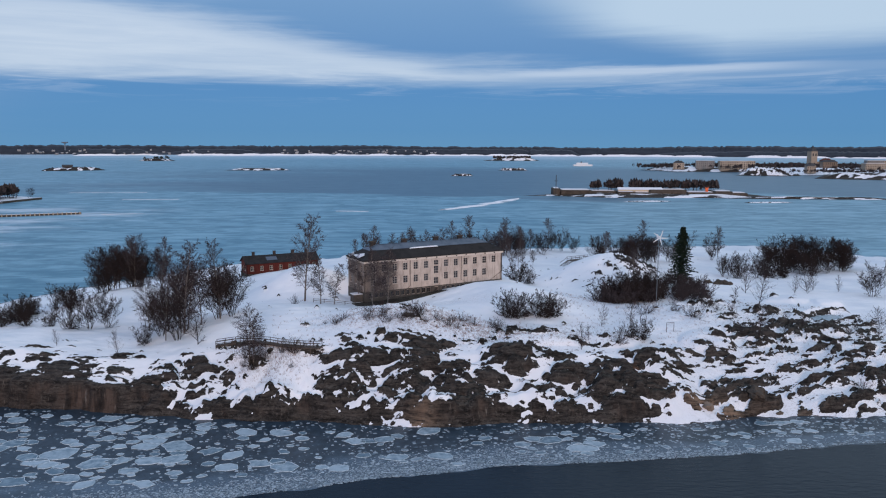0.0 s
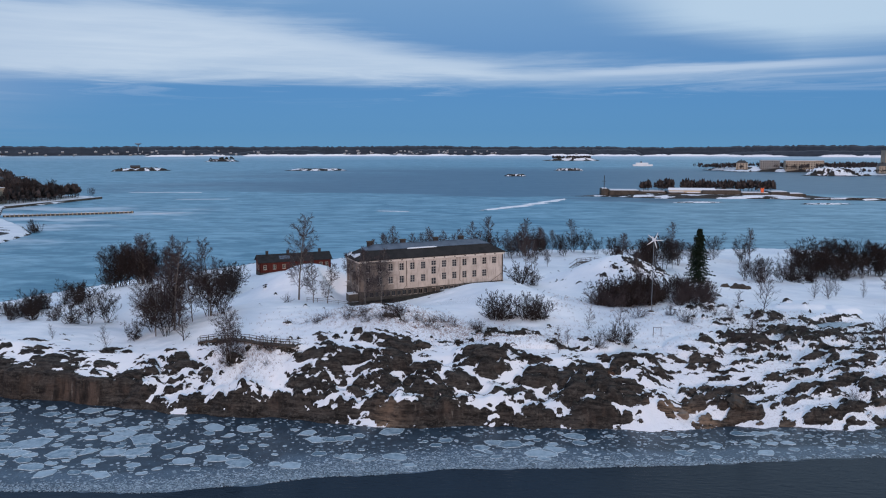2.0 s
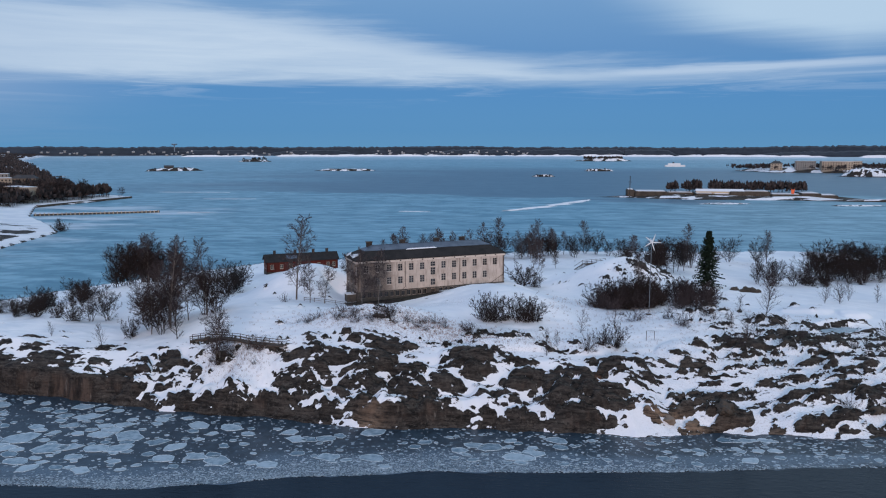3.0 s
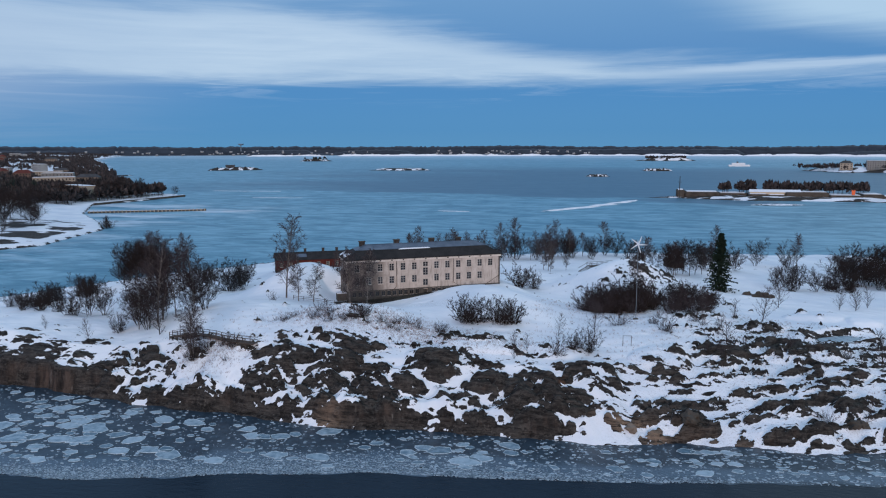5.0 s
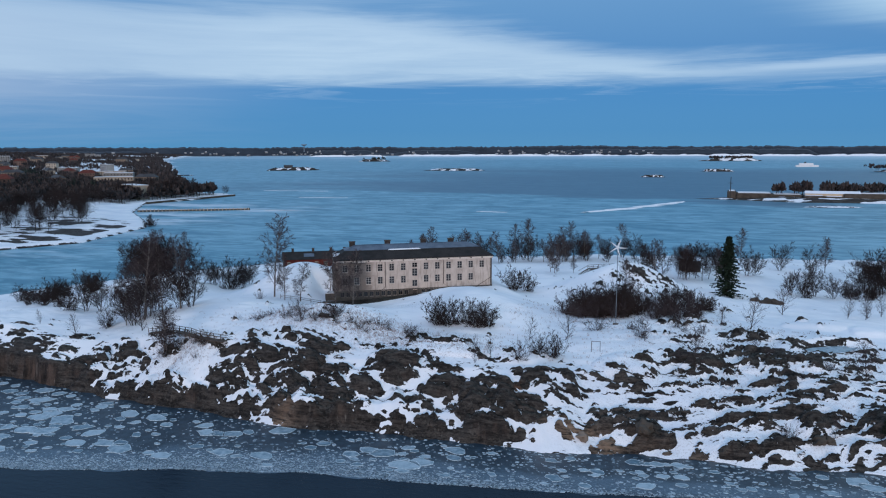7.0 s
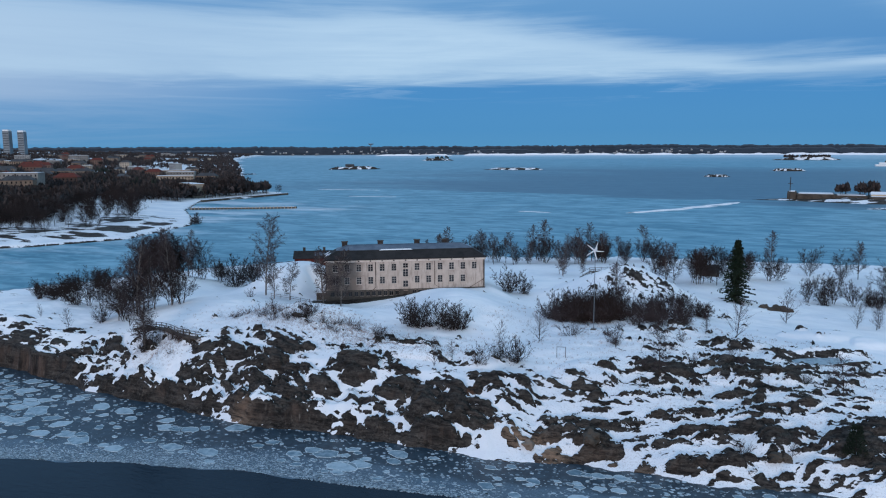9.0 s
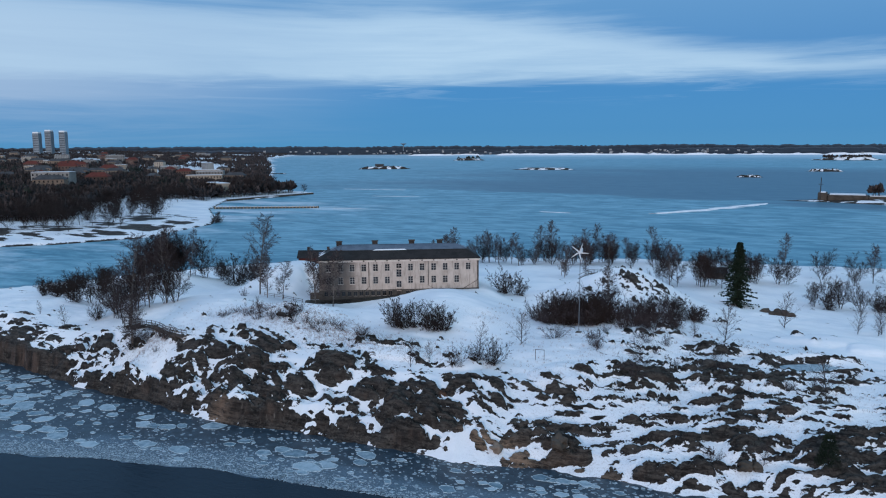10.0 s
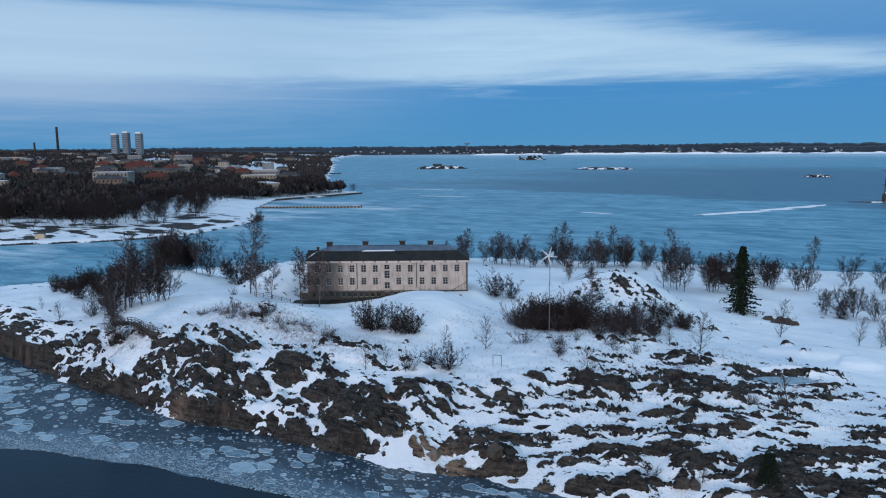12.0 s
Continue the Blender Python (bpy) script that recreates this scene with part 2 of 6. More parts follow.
ice_c = s.mix(s.math("MULTIPLY", dark, 0.8), ice_c, (0.030, 0.096, 0.160))
snowy = s.step(s.math("ADD", py, s.math("MULTIPLY", s.math("SUBTRACT", far_streaks, 0.5), 3600.0)), 2500, 4300)
ice_c = s.mix(s.math("MULTIPLY", snowy, 0.70), ice_c, (0.62, 0.68, 0.75))
coast = s.math("MULTIPLY", s.step(s.math("ADD", s.math("MULTIPLY", px, -1.0), s.math("MULTIPLY", s.math("SUBTRACT", streaks, 0.5), 240.0)), 190, 330), s.math("SUBTRACT", 1.0, s.step(py, 560, 640)))
ice_c = s.mix(s.math("MULTIPLY", coast, s.step(s.noise(0.03, 5.0, 0.6, stretch=(0.4, 1, 1)), 0.44, 0.6)), ice_c, (0.62, 0.68, 0.74))
front = s.math("SUBTRACT", 1.0, s.step(py, 150, 170))
sea_c = s.mix(front, ice_c, (0.006, 0.015, 0.026))
s.b.inputs["IOR"].default_value = 1.31
s.color(sea_c)
s.put(s.math("SUBTRACT", 0.5, s.math("MULTIPLY", front, 0.30)), s.b.inputs["Specular IOR Level"])
s.rough(s.math("ADD", s.math("MULTIPLY", s.math("SUBTRACT", 1.0, front), 0.30), 0.12))
ripple = s.noise(0.9, 4.0, 0.6, stretch=(0.45, 1.3, 1.0))
s.bump(s.math("ADD", s.math("MULTIPLY", ripple, front), s.math("MULTIPLY", streaks, s.math("SUBTRACT", 0.35, s.math("MULTIPLY", front, 0.35)))), 0.35, 0.25)
SEA = s.m

slush = Mat("grey_slush", 0.4)
sl = slush.noise(0.55, 6.0, 0.7)
frazil = slush.step(slush.math("ADD", slush.attr("belt"), slush.math("MULTIPLY", slush.math("SUBTRACT", slush.noise(0.16, 6.0, 0.7, stretch=(0.5, 1.0, 1.0)), 0.5), 1.5)), 0.35, 0.85)
speck = slush.step(slush.noise(3.0, 4.0, 0.7), 0.40, 0.62)
slush.color(slush.mix(slush.math("MULTIPLY", frazil, slush.math("ADD", 0.35, slush.math("MULTIPLY", speck, 0.5))), slush.mix(slush.step(sl, 0.35, 0.7), (0.009, 0.022, 0.036), (0.030, 0.056, 0.080)), (0.105, 0.160, 0.215)))
slush.bump(sl, 0.4, 0.1)
SLUSH = slush.m

fl = Mat("pancake_ice", 0.42)
fn = fl.noise(0.8, 5.0, 0.6)
fl.color(fl.mix(fl.step(fl.math("ADD", fl.math("MULTIPLY", fn, 0.7), fl.math("MULTIPLY", fl.rand(), 0.3)), 0.3, 0.7), (0.085, 0.155, 0.205), (0.36, 0.45, 0.51)))
fl.bump(fn, 0.4, 0.06)
FLOE = fl.m
rimm = Mat("frosted_rim", 0.6)
rimm.color(rimm.mix(rimm.step(rimm.noise(2.5, 4.0), 0.35, 0.65), (0.26, 0.35, 0.41), (0.60, 0.68, 0.73)))
RIM = rimm.m
crumb = Mat("ice_crumbs", 0.5)
crumb.color(crumb.mix(crumb.island(), (0.07, 0.115, 0.15), (0.42, 0.50, 0.56)))
CRUMB = crumb.m

# main house plaster: a darker grey part at its western end, stains and runs
p = Mat("rose_plaster", 0.88)
u = p.axis(0, "object")
blot = p.noise(0.35, 6.0, 0.65, "object")
runs = p.noise(1.1, 5.0, 0.65, "object", stretch=(1.6, 1.6, 0.22))
gr = p.noise(9.0, 4.0, 0.6, "object")
pc = p.mix(p.step(blot, 0.32, 0.7), (0.43, 0.355, 0.30), (0.56, 0.47, 0.405))
pc = p.mix(p.math("MULTIPLY", p.step(runs, 0.48, 0.66), 0.65), pc, (0.20, 0.16, 0.135))
pc = p.mix(p.math("MULTIPLY", gr, 0.18), pc, (0.36, 0.29, 0.25))
# greyer and darker towards the western end, with an uneven border
old = p.math("SUBTRACT", 1.0, p.step(p.math("ADD", u, p.math("MULTIPLY", p.math("SUBTRACT", blot, 0.5), 6.0)), 7.0, 12.5))
pc = p.mix(p.math("MULTIPLY", old, 0.9), pc, p.mix(runs, (0.105, 0.083, 0.070), (0.175, 0.14, 0.118)))
p.color(pc)
p.bump(gr, 0.25, 0.03)
PLASTER = p.m
PLINTH = worn("rough_plinth_stone", (0.06, 0.052, 0.046), (0.12, 0.105, 0.09), 0.7, 0.9, bump=0.6)
CORNICE = worn("pale_painted_board", (0.58, 0.50, 0.43), (0.72, 0.64, 0.57), 0.8, 0.7)
FELT = worn("black_roofing_felt", (0.012, 0.011, 0.011), (0.032, 0.029, 0.028), 0.5, 0.8, stretch=(1, 1, 0.3))
# sheet metal; the sky's blue reflection is put into its base colour
tin = Mat("sky_tinted_sheet_metal", 0.42, 0.35)
tn = tin.noise(0.4, 5.0, 0.6)
tin.color(tin.mix(tin.step(tn, 0.3, 0.7), (0.055, 0.078, 0.11), (0.11, 0.14, 0.18)))
tin.bump(tin.noise(4.0, 2.0), 0.1, 0.02)
TIN = tin.m
BRICK = worn("weathered_brick", (0.028, 0.024, 0.023), (0.070, 0.060, 0.055), 1.5, 0.9, bump=0.5)
FRAME_W = worn("window_paint", (0.36, 0.31, 0.28), (0.50, 0.45, 0.41), 1.5, 0.6)
gl = Mat("window_glass", 0.06, 0.0, (0.012, 0.013, 0.015))
gl.color(gl.mix(gl.rand(), (0.008, 0.009, 0.011), (0.035, 0.038, 0.042)))
GLASS = gl.m
IRON = worn("dark_iron", (0.03, 0.027, 0.025), (0.07, 0.06, 0.052), 2.0, 0.55)
REDWOOD = worn("red_ochre_boards", (0.065, 0.0125, 0.009), (0.125, 0.024, 0.015), 0.9, 0.85, stretch=(3, 3, 0.4))
CREAM = worn("cream_paint", (0.50, 0.40, 0.28), (0.64, 0.53, 0.40), 1.0, 0.7)
OLDWOOD = worn("grey_weathered_wood", (0.055, 0.042, 0.035), (0.13, 0.105, 0.09), 1.4, 0.85, stretch=(0.5, 3, 3))
WHITE = worn("white_coating", (0.66, 0.68, 0.70), (0.78, 0.79, 0.80), 0.8, 0.4)
BARK = worn("dark_bark", (0.017, 0.013, 0.011), (0.045, 0.036, 0.031), 1.2, 0.9, stretch=(2, 2, 0.5))
BIRCHBARK = worn("birch_bark", (0.05, 0.04, 0.036), (0.26, 0.225, 0.20), 1.6, 0.8, stretch=(1, 1, 2.2))
tw = Mat("winter_twigs", 0.85)
tw.b.inputs["Specular IOR Level"].default_value = 0.1
tw.color(tw.mix(tw.rand(), tw.mix(tw.island(), (0.017, 0.012, 0.011), (0.052, 0.037, 0.034)), tw.mix(tw.island(), (0.018, 0.014, 0.014), (0.050, 0.038, 0.036))))
TWIG = tw.m
bt = Mat("birch_twigs", 0.85)
bt.b.inputs["Specular IOR Level"].default_value = 0.1
bt.color(bt.mix(bt.island(), (0.028, 0.021, 0.022), (0.100, 0.080, 0.082)))
BIRCHTWIG = bt.m
nd = Mat("spruce_needles", 0.8)
nd.b.inputs["Specular IOR Level"].default_value = 0.1
nd.color(nd.mix(nd.island(), (0.006, 0.012, 0.008), (0.022, 0.032, 0.019)))
NEEDLE = nd.m
SNOW = worn("packed_snow", (0.72, 0.74, 0.79), (0.83, 0.84, 0.86), 0.3, 0.7)
GRANITE = worn("granite_wall", (0.042, 0.034, 0.027), (0.105, 0.086, 0.069), 0.25, 0.9, bump=0.5)
EARTH = worn("frozen_earth", (0.035, 0.028, 0.022), (0.085, 0.068, 0.052), 0.8, 0.9)

# bare slabs of bedrock: x, y, half length, half width, turn
SLABS_WEST = [(-15.4, 141.0, 9.5, 3.2, 3), (-18.2, 136.3, 6.7, 2.1, -4), (-6.4, 140.6, 5.6, 3.3, 6), (-6.0, 133.7, 2.7, 0.9, -1), (-77.0, 142.0, 5.6, 3.2, 17), (-86.1, 143.1, 2.7, 2.7, 5), (-54.6, 140.0, 3.8, 3.8, 3), (-42.1, 135.6, 3.2, 1.7, 3), (-14.4, 131.7, 5.9, 0.9, -4), (-10.4, 135.4, 4.3, 0.9, 1), (-37.4, 134.1, 4.3, 0.9, 3)]
SLABS_MID = [(7.0, 139.1, 7.3, 3.5, 10), (36.8, 138.5, 8.2, 4.8, 1), (11.1, 133.0, 15.0, 1.8, 3), (22.1, 153.4, 9.0, 3.8, -3), (14.1, 145.1, 5.2, 3.7, -7), (38.1, 154.5, 5.5, 5.1, 0), (45.2, 144.8, 5.6, 4.1, 12), (55.4, 141.1, 3.9, 2.4, 14), (62.4, 140.2, 3.9, 2.3, -1), (57.8, 154.9, 5.4, 4.5, 12), (31.5, 133.2, 4.2, 0.8, -1), (20.2, 137.6, 3.3, 2.3, -8), (25.0, 140.6, 4.4, 2.4, -3)]
SLABS_EAST = [(71.5, 160.2, 3.8, 2.9, 30), (87.7, 167.1, 9.5, 3.3, 26), (92.4, 159.9, 6.7, 2.2, 21), (87.3, 151.3, 5.4, 2.0, 18), (80.8, 144.8, 3.1, 1.8, 15), (90.0, 146.5, 3.5, 2.1, 22), (76.5, 138.6, 3.0, 1.5, 13), (83.1, 139.0, 3.2, 1.6, 8), (94.0, 139.3, 4.8, 0.8, 17), (101.2, 148.6, 3.9, 3.9, 12), (101.0, 188.2, 8.1, 5.0, 37), (93.6, 183.3, 6.6, 2.9, 37), (83.9, 185.6, 7.8, 2.8, 47), (79.5, 170.6, 6.8, 1.3, 30), (103.1, 163.7, 6.2, 0.9, 29), (59.1, 142.9, 4.3, 1.3, 17), (101.2, 211.0, 10.2, 4.2, 34), (111.1, 208.1, 4.3, 4.3, 33)]

# ---- the lie of the land ----
SHORE_SOUTH = [(-150, 146), (-118, 142), (-85, 139.6), (-65, 137.6), (-52, 135), (-41, 133.8), (-32, 133.2), (-24, 132.8), (-14, 131.4), (-5, 130.0), (4, 130.9), (9, 132),
               (24, 132.2), (37, 133.0), (46, 132.6), (57, 135), (70, 135.8), (82, 136.1), (95, 138.2), (112, 138), (130, 136), (165, 142), (205, 165)]
SHORE_NORTH = [(225, 230), (215, 320), (160, 375), (105, 366), (60, 352), (20, 330), (-40, 318), (-82, 290), (-112, 250), (-134, 205), (-152, 170)]
# rounded knolls: x, y, reach, height over the island's low ground
KNOLLS_WEST = [(-120, 160, 45, 2.4), (-85, 150, 28, 3.8), (-60, 140, 22, -0.6), (-45, 170, 14, 4.9), (-37, 204, 12, 11.0), (-60, 195, 22, 0.9),
               (-25, 150, 20, 6.1), (-6, 163, 13, 7.3), (-28, 180, 14, 3.0), (5, 140, 20, 0.6), (14, 149, 12, 2.0), (5, 210, 20, 6.5), (-20, 240, 28, 5.3), (-90, 222, 36, 1.0), (-83, 197, 14, 6.0), (-54, 244, 13, 2.7), (-20, 300, 45, 1.4)]
KNOLLS_EAST = [(30, 150, 18, 2.6), (20, 185, 16, 8.6), (50, 160, 22, 3.7), (54, 228, 14, 11.6), (60, 195, 18, 5.1), (75, 150, 20, -0.1), (60, 168, 10, 1.4), (85, 175, 22, 3.1),
               (100, 210, 28, 1.8), (85, 250, 25, 1.1), (30, 250, 26, 2.8), (60, 300, 40, 3.4), (120, 300, 50, -1.7), (130, 170, 32, 1.1), (160, 230, 45, 1.4)]
HOUSE = ((-19.1, 189.5), 29.8, 43.1, 10.8)      # main house: south-west corner, turn, length, depth


def smooth(v, lo, hi):
    t = np.clip((v - lo) / (hi - lo), 0, 1)
    return t * t * (3 - 2 * t)


def lattice(ix, iy, seed):
    h = (ix.astype(np.int64) * 374761393 + iy.astype(np.int64) * 668265263 + seed * 974634721) & 0x7FFFFFFF
    h = ((h ^ (h >> 13)) * 1274126177) & 0x7FFFFFFF
    return ((h ^ (h >> 16)) & 0xFFFF) / 65535.0


def vnoise(x, y, seed):
    ix, iy = np.floor(x), np.floor(y)
    fx, fy = x - ix, y - iy
    fx, fy = fx * fx * (3 - 2 * fx), fy * fy * (3 - 2 * fy)
    a, b = lattice(ix, iy, seed), lattice(ix + 1, iy, seed)
    c, d = lattice(ix, iy + 1, seed), lattice(ix + 1, iy + 1, seed)
    return (a + (b - a) * fx) * (1 - fy) + (c + (d - c) * fx) * fy


def fbm(x, y, seed, octaves=4, gain=0.5):
    total, amp, norm = 0.0, 1.0, 0.0
    for o in range(octaves):
        total = total + amp * vnoise(x * 2 ** o + 17.3 * o, y * 2 ** o - 9.1 * o, seed + o)
        norm, amp = norm + amp, amp * gain
    return total / norm


def inside(x, y, poly):
    """Distance to the outline, positive within it."""
    best, odd = np.full(x.shape, 1e9), np.zeros(x.shape, bool)
    for (ax, ay), (bx, by) in zip(poly, poly[1:] + poly[:1]):
        ex, ey = bx - ax, by - ay
        t = np.clip(((x - ax) * ex + (y - ay) * ey) / (ex * ex + ey * ey), 0, 1)
        best = np.minimum(best, np.hypot(x - ax - t * ex, y - ay - t * ey))
        cross = ((ay > y) != (by > y)) & (x < ex * (y - ay) / (ey if ey else 1e-9) + ax)
        odd ^= cross
    return np.where(odd, best, -best)


def lie(x, y):
    """Smooth height of the snow-covered island."""
    h = 4.0 + 0 * x
    for kx, ky, r, a in KNOLLS_WEST + KNOLLS_EAST:
        h = h + a * np.exp(-((x - kx) ** 2 + (y - ky) ** 2) / (1.6 * r * r))
    return h


def cells(x, y, seed):
    """Distance to the nearest and second nearest of scattered points, and a random value of the nearest."""
    ix, iy = np.floor(x), np.floor(y)
    f1, f2, r = np.full(x.shape, 9.0), np.full(x.shape, 9.0), np.zeros(x.shape)
    for dx in (-1, 0, 1):
        for dy in (-1, 0, 1):
            cx, cy = ix + dx, iy + dy
            d = np.hypot(cx + lattice(cx, cy, seed) - x, cy + lattice(cx, cy, seed + 7) - y)
            near = d < f1
            f2 = np.where(near, f1, np.minimum(f2, d))
            r = np.where(near, lattice(cx, cy, seed + 13), r)
            f1 = np.where(near, d, f1)
    return f1, f2, r


def terrain(x, y):
    """Height, bare-rock value, dry-tuft value and pale-rock value of the island at arrays x, y."""
    d = inside(x, y, SHORE_SOUTH + SHORE_NORTH) + 3.2 * (fbm(x / 5, y / 5, 5, 4) - 0.5)
    h = lie(x, y)
    west = 1 - smooth(x, -66, -50)
    width = 9.0 * west + (1 - west) * (13.0 + 4.0 * smooth(x, 35, 60))
    t = np.clip(d / width, 0, 1)
    foot = np.minimum(h, (0.5 + 4.6 * smooth(fbm(x / 6, y / 6, 25, 3), 0.2, 0.75) * (1 - 0.7 * smooth(x, 35, 54))) * (1 - west) + 5.0 * west)
    z = foot * smooth(d, -0.1, 0.8 + (1 - west) * (0.7 + 3.4 * fbm(x / 4, y / 4, 29, 2) + 1.5 * smooth(x, 35, 54))) + (h - foot) * (1 - (1 - t) ** 1.1)
    # whalebacks of bedrock: long rounded backs in rows along the strata, snow lying between them
    veer = np.radians(22.0) * smooth(x, 35, 85)
    ru = (x - 60) * np.cos(veer) + (y - 150) * np.sin(veer)
    rv = -(x - 60) * np.sin(veer) + (y - 150) * np.cos(veer)
    ru = ru + 3.4 * (fbm(x / 6, y / 5, 31, 3) - 0.5)
    rv = rv + 2.6 * (fbm(x / 6, y / 4, 41, 4) - 0.5)
    long_ = 1 + 0.8 * smooth(x, 50, 80)
    a1, a2, ar = cells(ru / (6.6 * long_), rv / (2.9 / long_ ** 0.5), 51)
    b1, b2, br = cells(ru / (2.5 * long_), rv / (1.15 / long_ ** 0.5), 61)
    c1, c2, cr = cells(ru / (1.15 * long_), rv / (0.62 / long_ ** 0.3), 67)
    grain = fbm(ru / 2.6, rv / 0.7, 71, 4, 0.65) - 0.5
    backs = (0.62 * (0.5 - a1 + 1.1 * (ar - 0.5)) + 0.62 * (0.5 - b1 + 0.9 * (br - 0.5)) + 0.42 * (0.5 - c1 + 0.8 * (cr - 0.5)) + 1.5 * grain) / 0.36
    slab, dome = np.full(x.shape, -1.0), np.zeros(x.shape)
    wx, wy = x + 2.8 * (fbm(x / 4, y / 4, 33, 4) - 0.5), y + 2.2 * (fbm(x / 4, y / 3, 43, 4) - 0.5)
    for sx, sy, rx, ry, turn in SLABS_WEST + SLABS_MID + SLABS_EAST:
        c, s_ = math.cos(math.radians(turn)), math.sin(math.radians(turn))
        ux, uy = (wx - sx) * c + (wy - sy) * s_, -(wx - sx) * s_ + (wy - sy) * c
        r2 = (ux / rx) ** 2 + (uy / ry) ** 2
        slab = np.maximum(slab, 1 - np.sqrt(r2))
        dome = np.maximum(dome, np.sqrt(np.clip(1.15 - r2, 0, 1)) * min(1.5, 0.40 * ry))
    # how much of the rock shows, stretch by stretch
    front = 1 - smooth(y - 0.03 * x - 5 * fbm(x / 8, y / 8, 45, 2), 145, 152)
    gully = np.exp(-((x + 31) / 6.0) ** 2) * smooth(d, 2, 5)
    east = smooth(x, 48, 70) * (1 - smooth(y, 172, 216)) * smooth(y, 138, 142)
    some = np.maximum.reduce([-3.2 + 3.05 * front, -3.2 + 2.85 * east, -3.2 + 2.75 * smooth(x, -112, -86) * (1 - smooth(x, -52, -44)) * (1 - smooth(y, 147, 156))])
    some = some - 2.6 * gully + 1.2 * (fbm(x / 14, y / 8, 95, 2) - 0.5)
    some = np.maximum(some, -2.6) + 1.05 * np.clip(2.2 * slab + 0.1, -0.25, 0.8)
    some = some + 1.1 * np.exp(-((y - 158 + 0.06 * x) / 4.5) ** 2) * smooth(x, -36, -22) * (1 - smooth(x, 26, 34)) + 0.8 * np.exp(-((x - 108) / 9) ** 2 - ((y - 150) / 8) ** 2)
    crest = 2.4 * np.exp(-((x - 62) / 15) ** 2 - ((y - 220) / 7) ** 2)
    some = np.maximum(some, np.where((np.abs(x - 60) < 28) & (np.abs(y - 222) < 16), crest - 2.3, -9))
    brink = (1 - west) * (2.2 - 2.6 * smooth(fbm(x / 3.4, y / 3.4, 97, 3), 0.42, 0.62) - 1.2 * smooth(x, 36, 54)) * (1 - smooth(d, 0.7, 2.6))
    rise = backs + some + brink + west * (6.0 * (1 - smooth(d, 1.0, 2.2)))
    ledge = (rv * 0.42 + 2.2 * fbm(x / 9, y / 9, 21, 3)) % 1.0
    rise = rise - 1.35 * smooth(ledge, 0.45, 0.85) * (1 - smooth(ledge, 0.93, 1.0)) * (1 - west) * smooth(d, 0.8, 2.5)
    bare = smooth(rise, -0.15, 0.35)
    proud = 1 - np.exp(-1.5 * np.clip(rise, 0, 3))
    cover_ = 0.5 + 0.31 * np.tanh(1.15 * rise) + 0.4 * west * (1 - smooth(d, 1.0, 2.0))
    joint = np.exp(-((a2 - a1) / 0.07) ** 2) + 0.6 * np.exp(-((b2 - b1) / 0.09) ** 2)
    lumps = 1 - np.abs(2 * fbm(x / 3.0, y / 1.8, 81, 4, 0.55) - 1)
    inland = smooth(d, 0.3, 2.2)
    z = z + dome * 0.8 * (1 - 0.7 * west) * smooth(d, 0.0, 2) + (0.7 * (fbm(x / 8, y / 5, 15, 3) - 0.5) + 0.3 * (fbm(x / 2.5, y / 2, 16, 2) - 0.5)) * (1 - bare)
    z = z + inland * (1 - 0.6 * west) * proud * (0.40 + 0.45 * (lumps - 0.7) + 0.75 * (ar - 0.3) + 0.35 * (br - 0.5) - 0.25 * joint + 0.6 * smooth(ledge, 0.0, 0.7) * (1 - smooth(ledge, 0.84, 1.0)))
    # a hollow with a frozen pool
    hollow = 1 - smooth(np.hypot((x - 99) / 6.2, (y - 185.2 - 0.4 * (x - 99)) / 3.2), 0.95, 1.6)
    z = z + (7.9 - z) * hollow
    # a levelled yard round the main house
    (hx, hy), turn, hl, hd = HOUSE
    c, s_ = math.cos(math.radians(turn)), math.sin(math.radians(turn))
    ux, uy = (x - hx) * c + (y - hy) * s_, -(x - hx) * s_ + (y - hy) * c
    away = np.maximum(np.maximum(-ux, ux - hl), np.maximum(-uy, uy - hd))
    yard = 10.7 + 2.3 * smooth(ux, 0, hl)
    z = z + (yard - z) * (1 - smooth(away, 1.0, 7.5))
    trod = 0.9 * (1 - smooth(np.abs(away - 1.8), 1.4, 2.6) * (0.6 + 0.8 * fbm(x / 2, y / 2, 47, 3))) * (1 - smooth(ux, 20, 28)) * (1 - smooth(uy, -0.5, 2.0)) * smooth(ux, -13, -9)
    cover_ = np.maximum(cover_, trod)
    z = np.where(d < 0, np.maximum(-2.5, d * 1.5 - 0.15), z)
    tufts = np.exp(-((y - 157 + 0.06 * x) / 6.0) ** 2) * smooth(x, -32, -20) * (1 - smooth(x, 24, 32)) + 0.5 * np.exp(-((x + 33) / 8) ** 2 - ((y - 144) / 5) ** 2)
    tufts = tufts + 0.35 * smooth(x, 40, 60) * (1 - smooth(y, 170, 200)) + 0.5 * np.exp(-((x - 12) / 40) ** 2 - ((y - 180) / 3.5) ** 2)
    pale = np.exp(-((x - 53) / 5.5) ** 2 - ((y - 136.3) / 2.0) ** 2) + 0.35 * np.exp(-((x - 68) / 6) ** 2 - ((y - 136.6) / 1.0) ** 2) + 0.5 * np.exp(-((x + 3) / 3) ** 2 - ((y - 130.5) / 2) ** 2)
    return z, cover_, np.clip(tufts, 0, 1) * (1 - bare), np.clip(pale, 0, 1)

# ---- helpers for things ----


def mesh_of(name, verts, faces, material, smooth_shade=False):
    me = bpy.data.meshes.new(name)
    me.from_pydata(verts, [], faces)
    me.validate()
    if material:
        me.materials.append(material)
    if smooth_shade:
        me.polygons.foreach_set("use_smooth", [True] * len(me.polygons))
    me.update()
    return me


